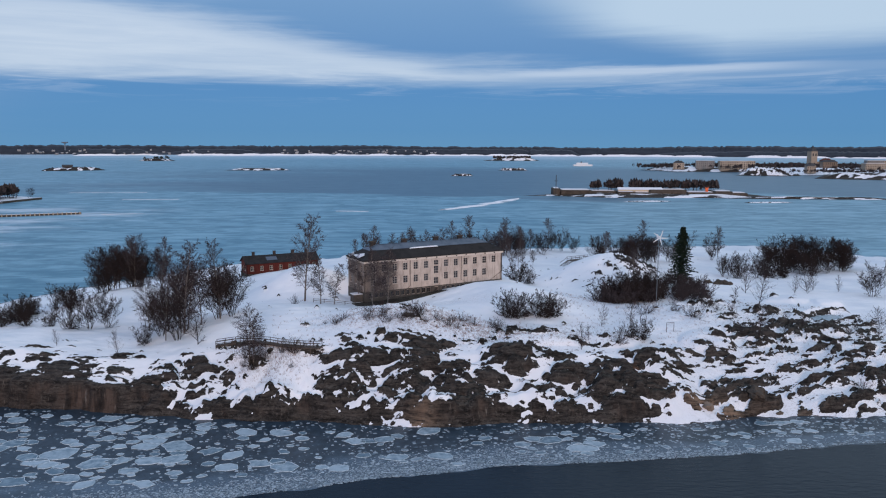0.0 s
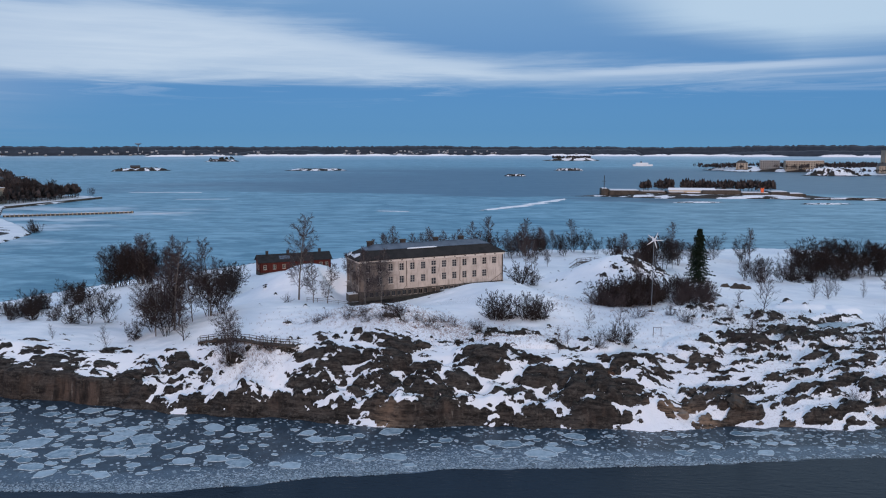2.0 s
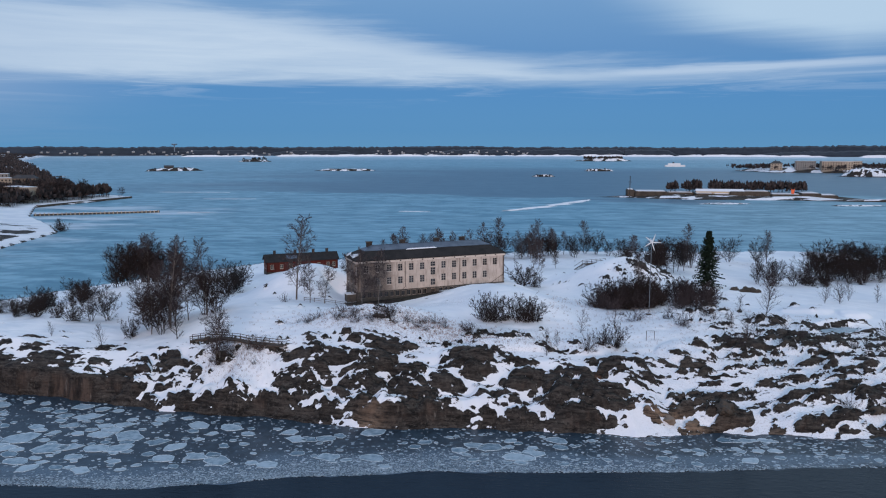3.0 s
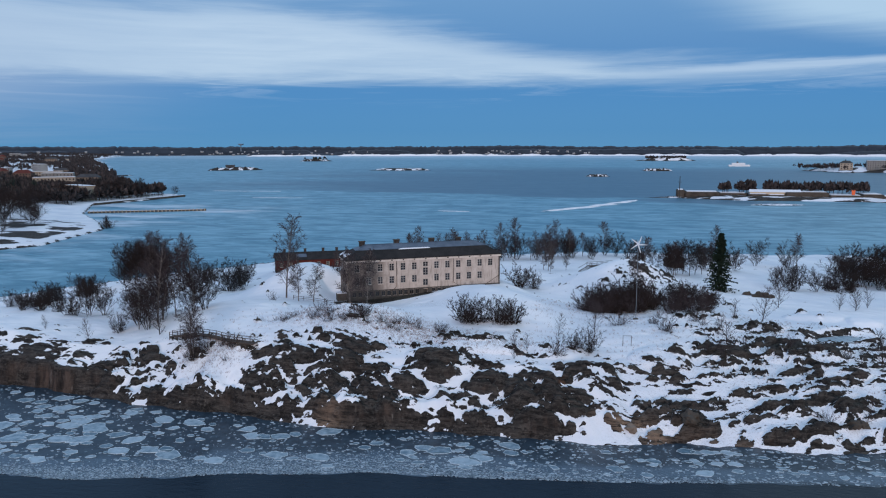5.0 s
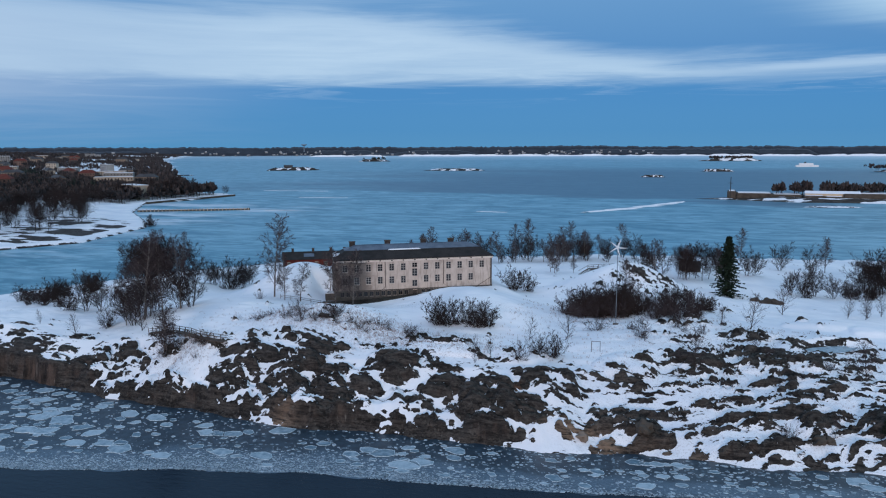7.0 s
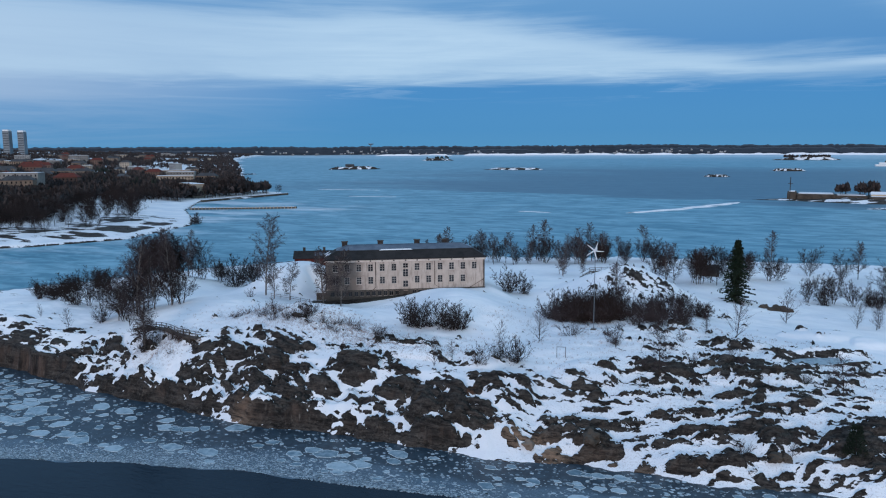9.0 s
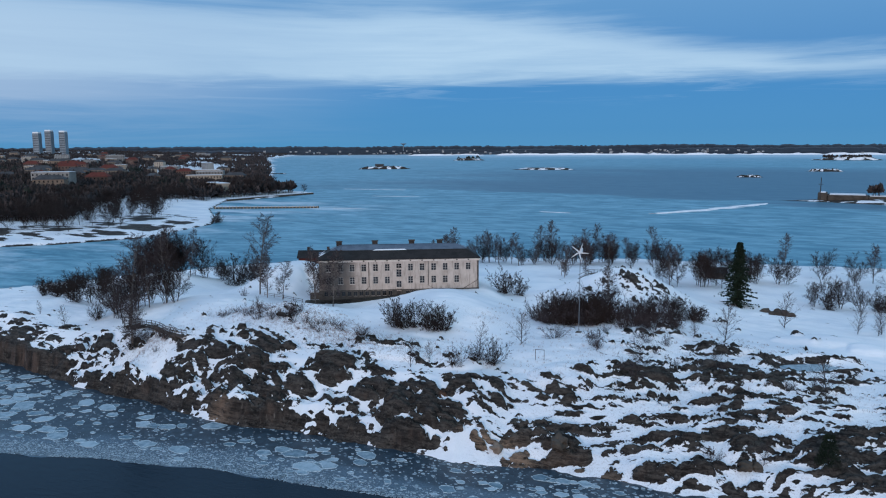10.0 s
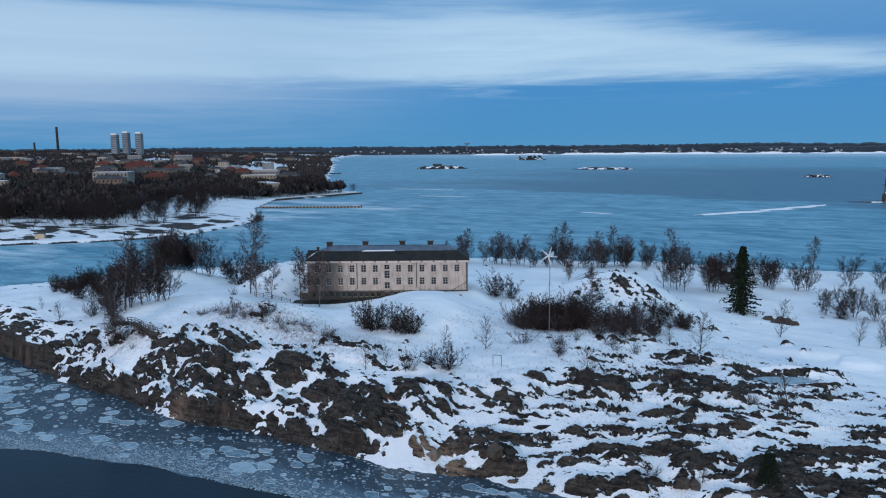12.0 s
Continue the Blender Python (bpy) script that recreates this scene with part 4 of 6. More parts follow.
def bare_tree(seed, height, stems, spread, limbs, subs, twig, droop=0.0, low=0.2, fine=1.0, climb=0.8):
    """Trunk, limbs and branchlets as tapered tubes, and a haze of fine single twigs."""
    rnd = random.Random(seed)
    tv, tf, kv, kf = [], [], [], []

    def strand(p0, way, length, r0, n, sides, wild, lift, thin=False):
        pts, rad, q, d = [p0], [r0], p0, way
        for i in range(n):
            d = (d + Vector((rnd.gauss(0, wild), rnd.gauss(0, wild), rnd.gauss(0, wild * 0.6) + lift))).normalized()
            q = q + d * (length / n)
            pts.append(q)
            rad.append(r0 * (1 - 0.8 * (i + 1) / n))
        v, f = tube(pts, rad, sides)
        vs, fs = (kv, kf) if thin else (tv, tf)
        o = len(vs)
        vs.extend(v)
        fs.extend(tuple(a + o for a in face) for face in f)
        return pts, rad

    def on(pts, f_):
        s_ = min(f_, 0.999) * (len(pts) - 1)
        i = int(s_)
        return pts[i].lerp(pts[i + 1], s_ - i), (pts[i + 1] - pts[i]).normalized()

    def out(along, ahead):
        side = along.orthogonal().normalized()
        side.rotate(Matrix.Rotation(rnd.uniform(0, 6.283), 3, along))
        return (along * ahead + side).normalized()

    def twigs(pts, count, length, start):
        for _ in range(count):
            at, along = on(pts, start + (1 - start) * rnd.random())
            d = (out(along, rnd.uniform(0.5, 1.8)) + Vector((0, 0, rnd.gauss(0.12, 0.25) - droop))).normalized()
            l3 = length * rnd.uniform(0.45, 1.2)
            w = rnd.uniform(0.009, 0.016) * fine
            s1 = d.orthogonal().normalized()
            s1.rotate(Matrix.Rotation(rnd.uniform(0, 6.283), 3, d))
            o = len(kv)
            kv.extend((tuple(at + s1 * w), tuple(at - s1 * w), tuple(at + d * l3 + Vector((0, 0, -droop * l3 * 0.3)))))
            kf.append((o, o + 1, o + 2))

    for st in range(stems):
        lean = 0.05 if stems == 1 else rnd.uniform(0.10, 0.55) if stems < 7 else rnd.uniform(0.05, 1.15)
        a = 6.283 * (st + rnd.random() * 0.7) / stems
        way = Vector((math.cos(a) * lean, math.sin(a) * lean, 1)).normalized()
        foot = Vector((math.cos(a), math.sin(a), 0)) * (0.0 if stems == 1 else 0.03 * height)
        tall = height * (rnd.uniform(0.62, 1.0) if stems > 1 else 0.94)
        trunk, tr = strand(foot + Vector((0, 0, -0.35)), way, tall, height * (0.0105 if stems == 1 else 0.0062), 6, 6, 0.05, 0.02)
        twigs(trunk, 6 + twig // 2, height * 0.07, 0.7)
        for c in range(limbs):
            f_ = low + (0.97 - low) * (c + rnd.random()) / limbs
            at, along = on(trunk, f_)
            g_ = (f_ - low) / (1 - low)
            l1 = height * 0.36 * spread * (0.35 + 1.0 * math.sin(math.pi * min(1, 0.18 + 0.72 * g_)) ** 0.8) * (1.08 - 0.62 * g_) * rnd.uniform(0.65, 1.15)
            r1 = max(0.45 * height * 0.0105 * (1 - 0.75 * f_), 0.014)
            limb, lr = strand(at, out(along, climb * rnd.uniform(0.6, 1.5)), l1, r1, 3, 3, 0.13, 0.14 - droop * 0.5, not subs)
            if not subs:
                twigs(limb, twig, l1 * 0.42, 0.1)
                continue
            twigs(limb, twig // 2, l1 * 0.3, 0.3)
            for k in range(subs):
                h_ = 0.2 + 0.8 * (k + rnd.random()) / subs
                at2, along2 = on(limb, h_)
                l2 = l1 * rnd.uniform(0.28, 0.52) * (1.15 - 0.5 * h_)
                spray, _ = strand(at2, out(along2, rnd.uniform(0.7, 1.4)), l2, 0.014, 2, 3, 0.16, 0.08 - droop, True)
                twigs(spray, twig, l2 * 0.55, 0.1)
    return (tv, tf), (kv, kf)


def tree_kind(name, seed, height, stems, spread, limbs, subs, twig, bark, twig_mat, droop=0.0, low=0.2, fine=1.0, climb=0.8):
    (tv, tf), (kv, kf) = bare_tree(seed, height, stems, spread, limbs, subs, twig, droop, low, fine, climb)
    return name, mesh_of("trunk", tv, tf, bark, True), mesh_of("crown", kv, kf, twig_mat), height


KINDS = {
    "birch": [tree_kind("birch_tree", 11 + i, 14, 1, 0.60 + 0.07 * i, 30, 8, 18, BIRCHBARK, BIRCHTWIG, 0.14, 0.12, 1.8, 1.0) for i in range(4)],
    "tree": [tree_kind("bare_tree", 31 + i, 10, 1, 1.30, 26, 8, 18, BARK, TWIG, 0.0, 0.10, 1.6, 0.8) for i in range(4)],
    "alder": [tree_kind("alder_tree", 51 + i, 9, 5, 0.80, 13, 7, 11, BARK, TWIG, 0.0, 0.08, 1.6, 0.9) for i in range(4)],
    "bush": [tree_kind("bush", 71 + i, 4, 15, 0.62, 8, 4, 12, BARK, TWIG, 0.0, 0.03, 1.15, 0.8) for i in range(4)],
    "shrub": [tree_kind("shrub", 91 + i, 2.4, 11, 0.65, 9, 0, 11, BARK, BIRCHTWIG, 0.0, 0.05, 0.8, 0.9) for i in range(3)],
    "sapling": [tree_kind("sapling", 101 + i, 4, 1, 0.85, 34, 0, 14, BARK, BIRCHTWIG, 0.0, 0.08, 0.8, 0.9) for i in range(3)],
}
FIRST = {}
LABELS = {"birch": "leafless birch with pale trunk and fine hanging twigs", "tree": "leafless dark broad-crowned tree standing in snow",
          "alder": "leafless many-stemmed alder with dark branches", "bush": "dense leafless bush with dark brown twigs",
          "shrub": "low leafless shrub with pale brown twigs", "sapling": "slender leafless sapling growing through the snow"}
plant_rnd = random.Random(7)


def plant(kind, x, y, height, group, z=None):
    """One bare tree of a kind with its foot on the ground."""
    i = plant_rnd.randrange(len(KINDS[kind]))
    name, trunk, crown, h0 = KINDS[kind][i]
    k = height / h0
    z = ground_at(x, y) if z is None else z
    m = pose(x, y, z, 0, 0, plant_rnd.uniform(0, 360)) @ Matrix.Diagonal((k * plant_rnd.uniform(0.9, 1.1), k * plant_rnd.uniform(0.9, 1.1), k, 1))
    if (kind, i) in FIRST:
        ob = copy_thing(FIRST[kind, i], m)
        ob["group"] = group
        return ob
    ob = thing(name, m, LABELS[kind], name.replace("_", " "), group)
    part("trunk", trunk, None, ob)
    part("crown", crown, None, ob)
    FIRST[kind, i] = ob
    return ob


def thicket(kind, x, y, rx, ry, turn, n, lo, hi, group):
    for _ in range(n):
        a, r = plant_rnd.uniform(0, 6.283), math.sqrt(plant_rnd.random())
        u_, v_ = rx * r * math.cos(a), ry * r * math.sin(a)
        c, s_ = math.cos(radians(turn)), math.sin(radians(turn))
        plant(kind, x + u_ * c - v_ * s_, y + u_ * s_ + v_ * c, plant_rnd.uniform(lo, hi), group)


BY_SOUTH_SHORE = [("sapling", -80.3, 152.4, 4.0), ("sapling", -65.4, 147.9, 5.8), ("bush", -90.1, 168.8, 5.7), ("bush", -96.6, 170, 6.5), ("bush", -102, 170, 4.4), ("alder", -80.6, 167.6, 11.5), ("alder", -76.9, 168.5, 10.5),
                  ("alder", -66.1, 169.9, 11), ("birch", -57.8, 162.8, 18), ("birch", -55.8, 161.7, 16.5), ("alder", -50.2, 165.6, 10.2), ("birch", -49.4, 165.1, 15), ("sapling", -50.4, 152.1, 7.5), ("birch", -37.2, 142.6, 13), ("birch", -36.2, 142.0, 11.5), ("bush", -36.4, 141.6, 2.6),
                  ("bush", -63.1, 155.7, 5.5), ("alder", -62, 172, 9), ("alder", -61, 160, 11), ("birch", -59, 157, 13), ("alder", -56, 156, 10), ("birch", -60, 168, 14), ("bush", -84, 166, 5.5), ("birch", -56, 160, 17), ("birch", -53, 163, 16), ("birch", -61, 164, 15.5), ("alder", -47, 166, 11.5), ("birch", -66, 166, 14)]
ROUND_THE_HOUSE = [("birch", -33.4, 182.5, 18), ("birch", -29, 180, 10), ("birch", -26.1, 182.7, 9.5), ("bush", -7.4, 159.5, 2.0), ("shrub", -35, 178, 3.2), ("birch", -16.5, 184.0, 13.0), ("birch", -13.0, 186.6, 12.5), ("birch", -20.6, 190.0, 12.0),
                   ("bush", 16.4, 167.0, 5.8), ("bush", 18.4, 167.4, 5.6), ("bush", 20.6, 167.8, 4.6), ("bush", 23.4, 168.3, 5.6), ("bush", 25.6, 168.6, 5.4), ("bush", 27.4, 169.0, 4.4), ("bush", 23.4, 217.7, 6.0), ("bush", 27.0, 219.7, 5.0), ("bush", -62, 206, 9.0), ("shrub", -12, 156, 2.6), ("shrub", 0, 157, 2.4), ("shrub", 8, 158, 2.4)]
ON_THE_SLOPE = [("birch", 54.8, 205.5, 10.5), ("bush", 41.3, 153.5, 3.2), ("bush", 44.1, 155.2, 4.6), ("sapling", 31.9, 152.7, 4.3), ("sapling", 60.8, 168.2, 4.7), ("sapling", 94.6, 223.8, 7.1), ("sapling", 70.4, 158.1, 6.4), ("sapling", 110.6, 225.7, 7.5), ("sapling", 116, 229, 7.0),
                ("sapling", 120.3, 233.8, 7.4), ("sapling", 127.6, 232, 6.1), ("alder", 134.7, 225.6, 12), ("sapling", 77, 188.9, 5.3), ("sapling", 37.3, 164.9, 5.5), ("shrub", 38.3, 150.4, 4.0), ("sapling", 44.9, 169, 5.6), ("shrub", 59.9, 171, 3.6), ("sapling", 83.2, 188.1, 6.5)]
FARTHER_EAST = [("sapling", 101.5, 165.9, 6.1), ("sapling", 92.4, 144.6, 4.5), ("shrub", 85.2, 143, 3.2), ("sapling", 29.8, 148.4, 6.2), ("sapling", 114.8, 226.1, 6.3), ("shrub", 67.4, 180.6, 3.1), ("shrub", 59.6, 197.7, 3.4), ("sapling", -11.3, 155.2, 3.4), ("birch", 122.3, 321.5, 15.5),
                ("birch", 94, 340, 13), ("alder", 106, 318, 10), ("alder", 116, 312, 10), ("alder", 109, 264, 9), ("alder", 102, 262, 7.5), ("bush", 106, 259, 5), ("alder", 114, 262, 8.5), ("alder", 106, 266, 8), ("birch", 47, 318, 13), ("birch", 33, 310, 13), ("birch", 12, 300, 16)]
for group, row in (("trees by the southern shore", BY_SOUTH_SHORE), ("trees round the houses", ROUND_THE_HOUSE), ("scattered saplings on the slope", ON_THE_SLOPE), ("trees on the eastern flats", FARTHER_EAST)):
    for kind, x, y, height in row:
        plant(kind, x, y, height, group)
thicket("alder", -86, 204, 13, 6, 20, 11, 7, 11.5, "western thicket")
thicket("tree", -85, 204, 13, 6, 20, 9, 8.5, 13, "western thicket")
thicket("birch", -84, 199, 9, 4, 20, 4, 11, 14, "western thicket")
thicket("alder", -96, 184, 9, 5, 20, 6, 5, 7.5, "western thicket")
thicket("bush", -102, 180, 11, 5, 20, 13, 3.2, 5.2, "western thicket")
thicket("alder", -70, 216, 10, 5, 25, 6, 6, 8.5, "western thicket")
thicket("birch", -12, 290, 26, 9, 10, 12, 8, 12, "trees behind the house")
thicket("alder", 6, 296, 30, 8, 10, 8, 6, 10, "trees behind the house")
thicket("birch", 8, 300, 48, 8, 10, 20, 8, 13, "trees behind the house")
thicket("birch", 30, 262, 10, 4, 10, 4, 6, 9, "trees behind the house")
thicket("alder", 40, 306, 18, 7, 15, 11, 7, 10, "trees behind the house")
thicket("bush", 58, 194, 16, 6, 14, 28, 4.2, 6.8, "bushes below the knoll")
thicket("shrub", 60, 193, 16, 7, 14, 26, 2.8, 5.0, "bushes below the knoll")
thicket("bush", 72, 212, 9, 6, 50, 9, 2.4, 4.0, "bushes below the knoll")
thicket("tree", 64, 272, 17, 7, 20, 11, 8, 12, "trees behind the knoll")
thicket("birch", 68, 274, 15, 6, 20, 5, 10, 13.5, "trees behind the knoll")
thicket("alder", 92, 296, 10, 6, 20, 5, 7, 10, "trees behind the knoll")
thicket("alder", 141, 284, 21, 8, 10, 20, 6.5, 12, "eastern thicket")
thicket("tree", 141, 285, 22, 8, 10, 15, 8.5, 13.5, "eastern thicket")
thicket("bush", 128, 270, 12, 6, 20, 8, 4, 6, "eastern thicket")
thicket("alder", 185, 270, 16, 9, 10, 10, 8, 11, "eastern thicket")
thicket("shrub", 46, 190, 6, 4, 10, 16, 2.8, 4.4, "bushes below the knoll")
thicket("sapling", 58, 190, 14, 5, 10, 9, 5.0, 7.5, "bushes below the knoll")
thicket("shrub", 62, 176, 18, 9, 10, 9, 1.6, 2.6, "low shrubs in the snow")
thicket("shrub", 84, 166, 18, 10, 20, 10, 1.4, 2.4, "low shrubs in the snow")
thicket("shrub", -3, 156.5, 22, 3.5, 0, 26, 1.0, 1.8, "low shrubs in the snow")
thicket("shrub", -33, 142.5, 6, 4, 0, 8, 1.2, 2.2, "low shrubs in the snow")



def spruce(x, y, height):
    rnd = random.Random(5)
    z = ground_at(x, y)
    ob = thing("spruce_tree", pose(x, y, z), "tall dark green spruce with drooping branches", "spruce")
    v, f = tube([Vector((0, 0, -0.4)), Vector((0.05, 0, height * 0.5)), Vector((0, 0.05, height))], [0.28, 0.17, 0.03], 8)
    part("trunk", mesh_of("trunk", v, f, BARK, True), None, ob)
    kv, kf = [], []
    for i in range(260):
        f_ = (i + rnd.random()) / 260
        h = height * (0.03 + 0.95 * f_)
        reach = (height * 0.33) * (1 - f_) ** 0.80 * (0.82 + 0.30 * math.sin(f_ * 31) * (1 - f_)) * rnd.uniform(0.55, 1.15) + 0.25
        a = i * 2.399 + rnd.uniform(-0.4, 0.4)
        d = Vector((math.cos(a), math.sin(a), 0))
        n = Vector((-math.sin(a), math.cos(a), 0))
        for j in range(16):
            g_ = (j + rnd.random()) / 16
            q = d * reach * g_ + Vector((0, 0, h - reach * 0.36 * g_ + 0.12 * reach * g_ * g_))
            side = n * rnd.choice((-1, 1)) * rnd.uniform(0.3, 0.9) * (1.2 - g_) + d * rnd.uniform(0.2, 0.6) + Vector((0, 0, -rnd.uniform(0.1, 0.55)))
            w = side.cross(Vector((rnd.gauss(0, 1), rnd.gauss(0, 1), 1.2))).normalized() * rnd.uniform(0.2, 0.36)
            o = len(kv)
            kv.extend((tuple(q), tuple(q + side * 0.5 + w), tuple(q + side), tuple(q + side * 0.5 - w)))
            kf.append((o, o + 1, o + 2, o + 3))
    part("crown", mesh_of("crown", kv, kf, NEEDLE), None, ob, "dark green needles in drooping tiers")
    return ob


spruce(82.2, 247.5, 18.6)


def juniper(x, y, height):
    rnd = random.Random(9)
    ob = thing("juniper", pose(x, y, ground_at(x, y)), "dark olive-green juniper bush among the rocks", "juniper")
    v, f = tube([Vector((0, 0, -0.3)), Vector((0, 0, height * 0.7))], [0.12, 0.03], 6)
    part("trunk", mesh_of("trunk", v, f, BARK), None, ob)
    kv, kf = [], []
    for i in range(1500):
        a, g_ = rnd.uniform(0, 6.283), rnd.random()
        r = height * 0.34 * math.sqrt(rnd.random()) * (1.1 - 0.75 * g_)
        q = Vector((r * math.cos(a), r * math.sin(a), height * g_ * 0.95))
        d = Vector((math.cos(a) * 0.5 + rnd.gauss(0, 0.3), math.sin(a) * 0.5 + rnd.gauss(0, 0.3), 0.9)).normalized() * rnd.uniform(0.25, 0.5)
        w = d.orthogonal().normalized() * 0.06
        o = len(kv)
        kv.extend((tuple(q), tuple(q + d * 0.5 + w), tuple(q + d), tuple(q + d * 0.5 - w)))
        kf.append((o, o + 1, o + 2, o + 3))
    part("crown", mesh_of("crown", kv, kf, NEEDLE), None, ob)


juniper(101.1, 145.2, 5.0)

# ---- drifting ice before the island ----
EDGE = [(-140, 98), (-64, 100), (-31, 102.5), (-11, 108.5), (12, 113.5), (33, 116), (60, 120.5), (90, 125.5), (160, 134)]
ice_rnd = random.Random(21)


def ice_edge(x):
    return float(np.interp(x, [a for a, _ in EDGE], [b for _, b in EDGE])) + 1.6 * (float(vnoise(np.array(x / 9.0), np.array(0.5), 3)) - 0.5)


def shore_y(x):
    return float(np.interp(x, [a for a, _ in SHORE_SOUTH], [b for _, b in SHORE_SOUTH]))


sv, sf, belts = [], [], []
cols_ = np.arange(-140, 160, 2.0)
for x in cols_:
    e = ice_edge(x) + ice_rnd.uniform(-0.7, 0.7)
    for j in range(9):
        y = e + (shore_y(x) + 4 - e) * j / 8
        sv.append((x, y, 0.02 if j else 0.012))
        belts.append(math.exp(-((y - e - 3.0) / (3.0 + 4.5 * math.exp(-((x + 5) / 45) ** 2))) ** 2))
for i in range(len(cols_) - 1):
    for j in range(8):
        sf.append((9 * i + j, 9 * i + 9 + j, 9 * i + 10 + j, 9 * i + 1 + j))
slush_me = mesh_of("water_slush", sv, sf, SLUSH)
cover(slush_me, "belt", np.array(belts))
tagged(part("water_slush", slush_me), "grey film of slush ice on dark water", "slush", kind="structure")

FLOES = []
for k in range(10):
    n, bow = ice_rnd.choice((7, 8, 9, 11)), [(ice_rnd.uniform(0.0, 0.13), ice_rnd.uniform(0, 6.28)) for _ in range(4)]
    ring = []
    for i in range(n):
        a = 6.283 * (i + ice_rnd.uniform(-0.32, 0.32)) / n
        r = 0.9 + sum(q * math.cos((j + 2) * a + p) for j, (q, p) in enumerate(bow)) + ice_rnd.uniform(-0.09, 0.09)
        ring.append((r * math.cos(a), 0.72 * r * math.sin(a)))
    top, rim = bmesh.new(), bmesh.new()
    low_, up_ = [top.verts.new((a, b, -0.05)) for a, b in ring], [top.verts.new((a * 0.99, b * 0.99, 0.06)) for a, b in ring]
    top.faces.new(up_)
    for i in range(n):
        top.faces.new((low_[i], low_[(i + 1) % n], up_[(i + 1) % n], up_[i]))
    rows_ = [[rim.verts.new((a * f_, b * f_, z)) for a, b in ring] for f_, z in ((1.0, 0.03), (0.99, 0.10), (0.965, 0.10), (0.945, 0.063))]
    for r0_, r1_ in zip(rows_, rows_[1:]):
        for i in range(n):
            rim.faces.new((r0_[i], r0_[(i + 1) % n], r1_[(i + 1) % n], r1_[i]))
    FLOES.append((as_mesh("ice_floe", top, FLOE), as_mesh("rim", rim, RIM)))
taken, first_floe = [], {}
for attempt in range(14000):
    if len(taken) >= 296:
        break
    x = ice_rnd.uniform(-112, 118) if ice_rnd.random() < 0.62 else ice_rnd.gauss(-55, 14)
    e, s_ = ice_edge(x), shore_y(x)
    y = ice_rnd.uniform(e + 5.0 if x < 0 else e + 2.5, s_ - 2.0)
    big = 1.12 if x < -44 else 1.05 if x < -22 else (0.95 if x < 35 else 0.7)
    r = ice_rnd.choice((0.5, 0.6, 0.75, 0.9, 1.1, 1.3)) * big * ice_rnd.uniform(0.8, 1.15)
    if len(taken) < 64:
        r = ice_rnd.uniform(1.1, 1.75) * big
    if y + 0.7 * r > s_ - 0.5 or any((x - a) ** 2 + (1.35 * (y - b)) ** 2 < (0.86 * (r + c) + 0.1) ** 2 for a, b, c in taken):
        continue
    taken.append((x, y, r))
    k = ice_rnd.randrange(10)
    m = pose(x, y, 0.02, 0, 0, ice_rnd.choice((0, 180)) + ice_rnd.uniform(-28, 28)) @ Matrix.Diagonal((r, r, 1.0, 1))
    if k in first_floe:
        copy_thing(first_floe[k], m)
    else:
        ob = tagged(part("ice_floe", FLOES[k][0], None, None, "", m), "flat grey-blue ice floe with frosted rim", "ice floe", "drifting ice floes")
        part("rim", FLOES[k][1], None, ob, "white frosted rim")
        first_floe[k] = ob
cv_, cf_ = [], []


def crumb_at(x, y, r):
    o, n = len(cv_), ice_rnd.choice((4, 5, 6))
    a0 = ice_rnd.uniform(0, 6.28)
    for z in (0.0, 0.05 + 0.05 * r):
        for i in range(n):
            a, q = a0 + 6.283 * i / n, r * ice_rnd.uniform(0.75, 1.1) * (1.0 if z == 0 else 0.9)
            cv_.append((x + q * math.cos(a), y + 0.75 * q * math.sin(a), z))
    cf_.append(tuple(range(o + n, o + 2 * n)))
    for i in range(n):
        cf_.append((o + i, o + (i + 1) % n, o + n + (i + 1) % n, o + n + i))


for _ in range(4200):
    x = ice_rnd.uniform(-115, 122)
    e, s_ = ice_edge(x), shore_y(x)
    y = e + (s_ - e) * ice_rnd.random()
    crumb_at(x, y, ice_rnd.choice((0.12, 0.15, 0.2, 0.3, 0.42)))
# the crushed belt along the ice edge
for _ in range(11500):
    x = ice_rnd.gauss(-8, 34)
    if abs(x) > 105:
        continue
    belt = 7.5 * math.exp(-((x + 5) / 45) ** 2) + 1.5
    y = ice_edge(x) + belt * abs(ice_rnd.gauss(0.25, 0.33))
    if y < shore_y(x) - 1:
        crumb_at(x, y, ice_rnd.choice((0.09, 0.12, 0.15, 0.22)))
tagged(part("ice_crumbs", mesh_of("ice_crumbs", cv_, cf_, CRUMB)), "crushed white ice crumbs floating between the floes", "brash ice", kind="stuff")

# ---- far shores, islands, the town ----
PARK_SHORE = [(-620, 60), (-420, 150), (-330, 232), (-300, 260), (-262, 296), (-240, 338), (-250, 376), (-258, 412), (-290, 450), (-345, 505), (-395, 580), (-384, 640), (-380, 702),
              (-400, 722), (-450, 735), (-560, 860), (-760, 1120), (-1050, 1500), (-1500, 2050), (-1900, 2550), (-2500, 3500), (-3000, 4550), (-5200, 4550), (-5200, 60)]


def park_height(x, y):
    d = inside(x, y, PARK_SHORE)
    z = 1.4 * smooth(d, 0, 2.5) + 1.8 * smooth(d, 6, 40) + 9.0 * smooth(d, 60, 240) * (0.55 + 0.9 * fbm(x / 130, y / 130, 401, 3)) + 24 * smooth(d, 220, 1500)
    z = z + 3.5 * np.exp(-((x + 360) / 45) ** 2 - ((y - 300) / 40) ** 2) * smooth(d, 20, 60)
    return np.where(d < 0, -1.5, z), d


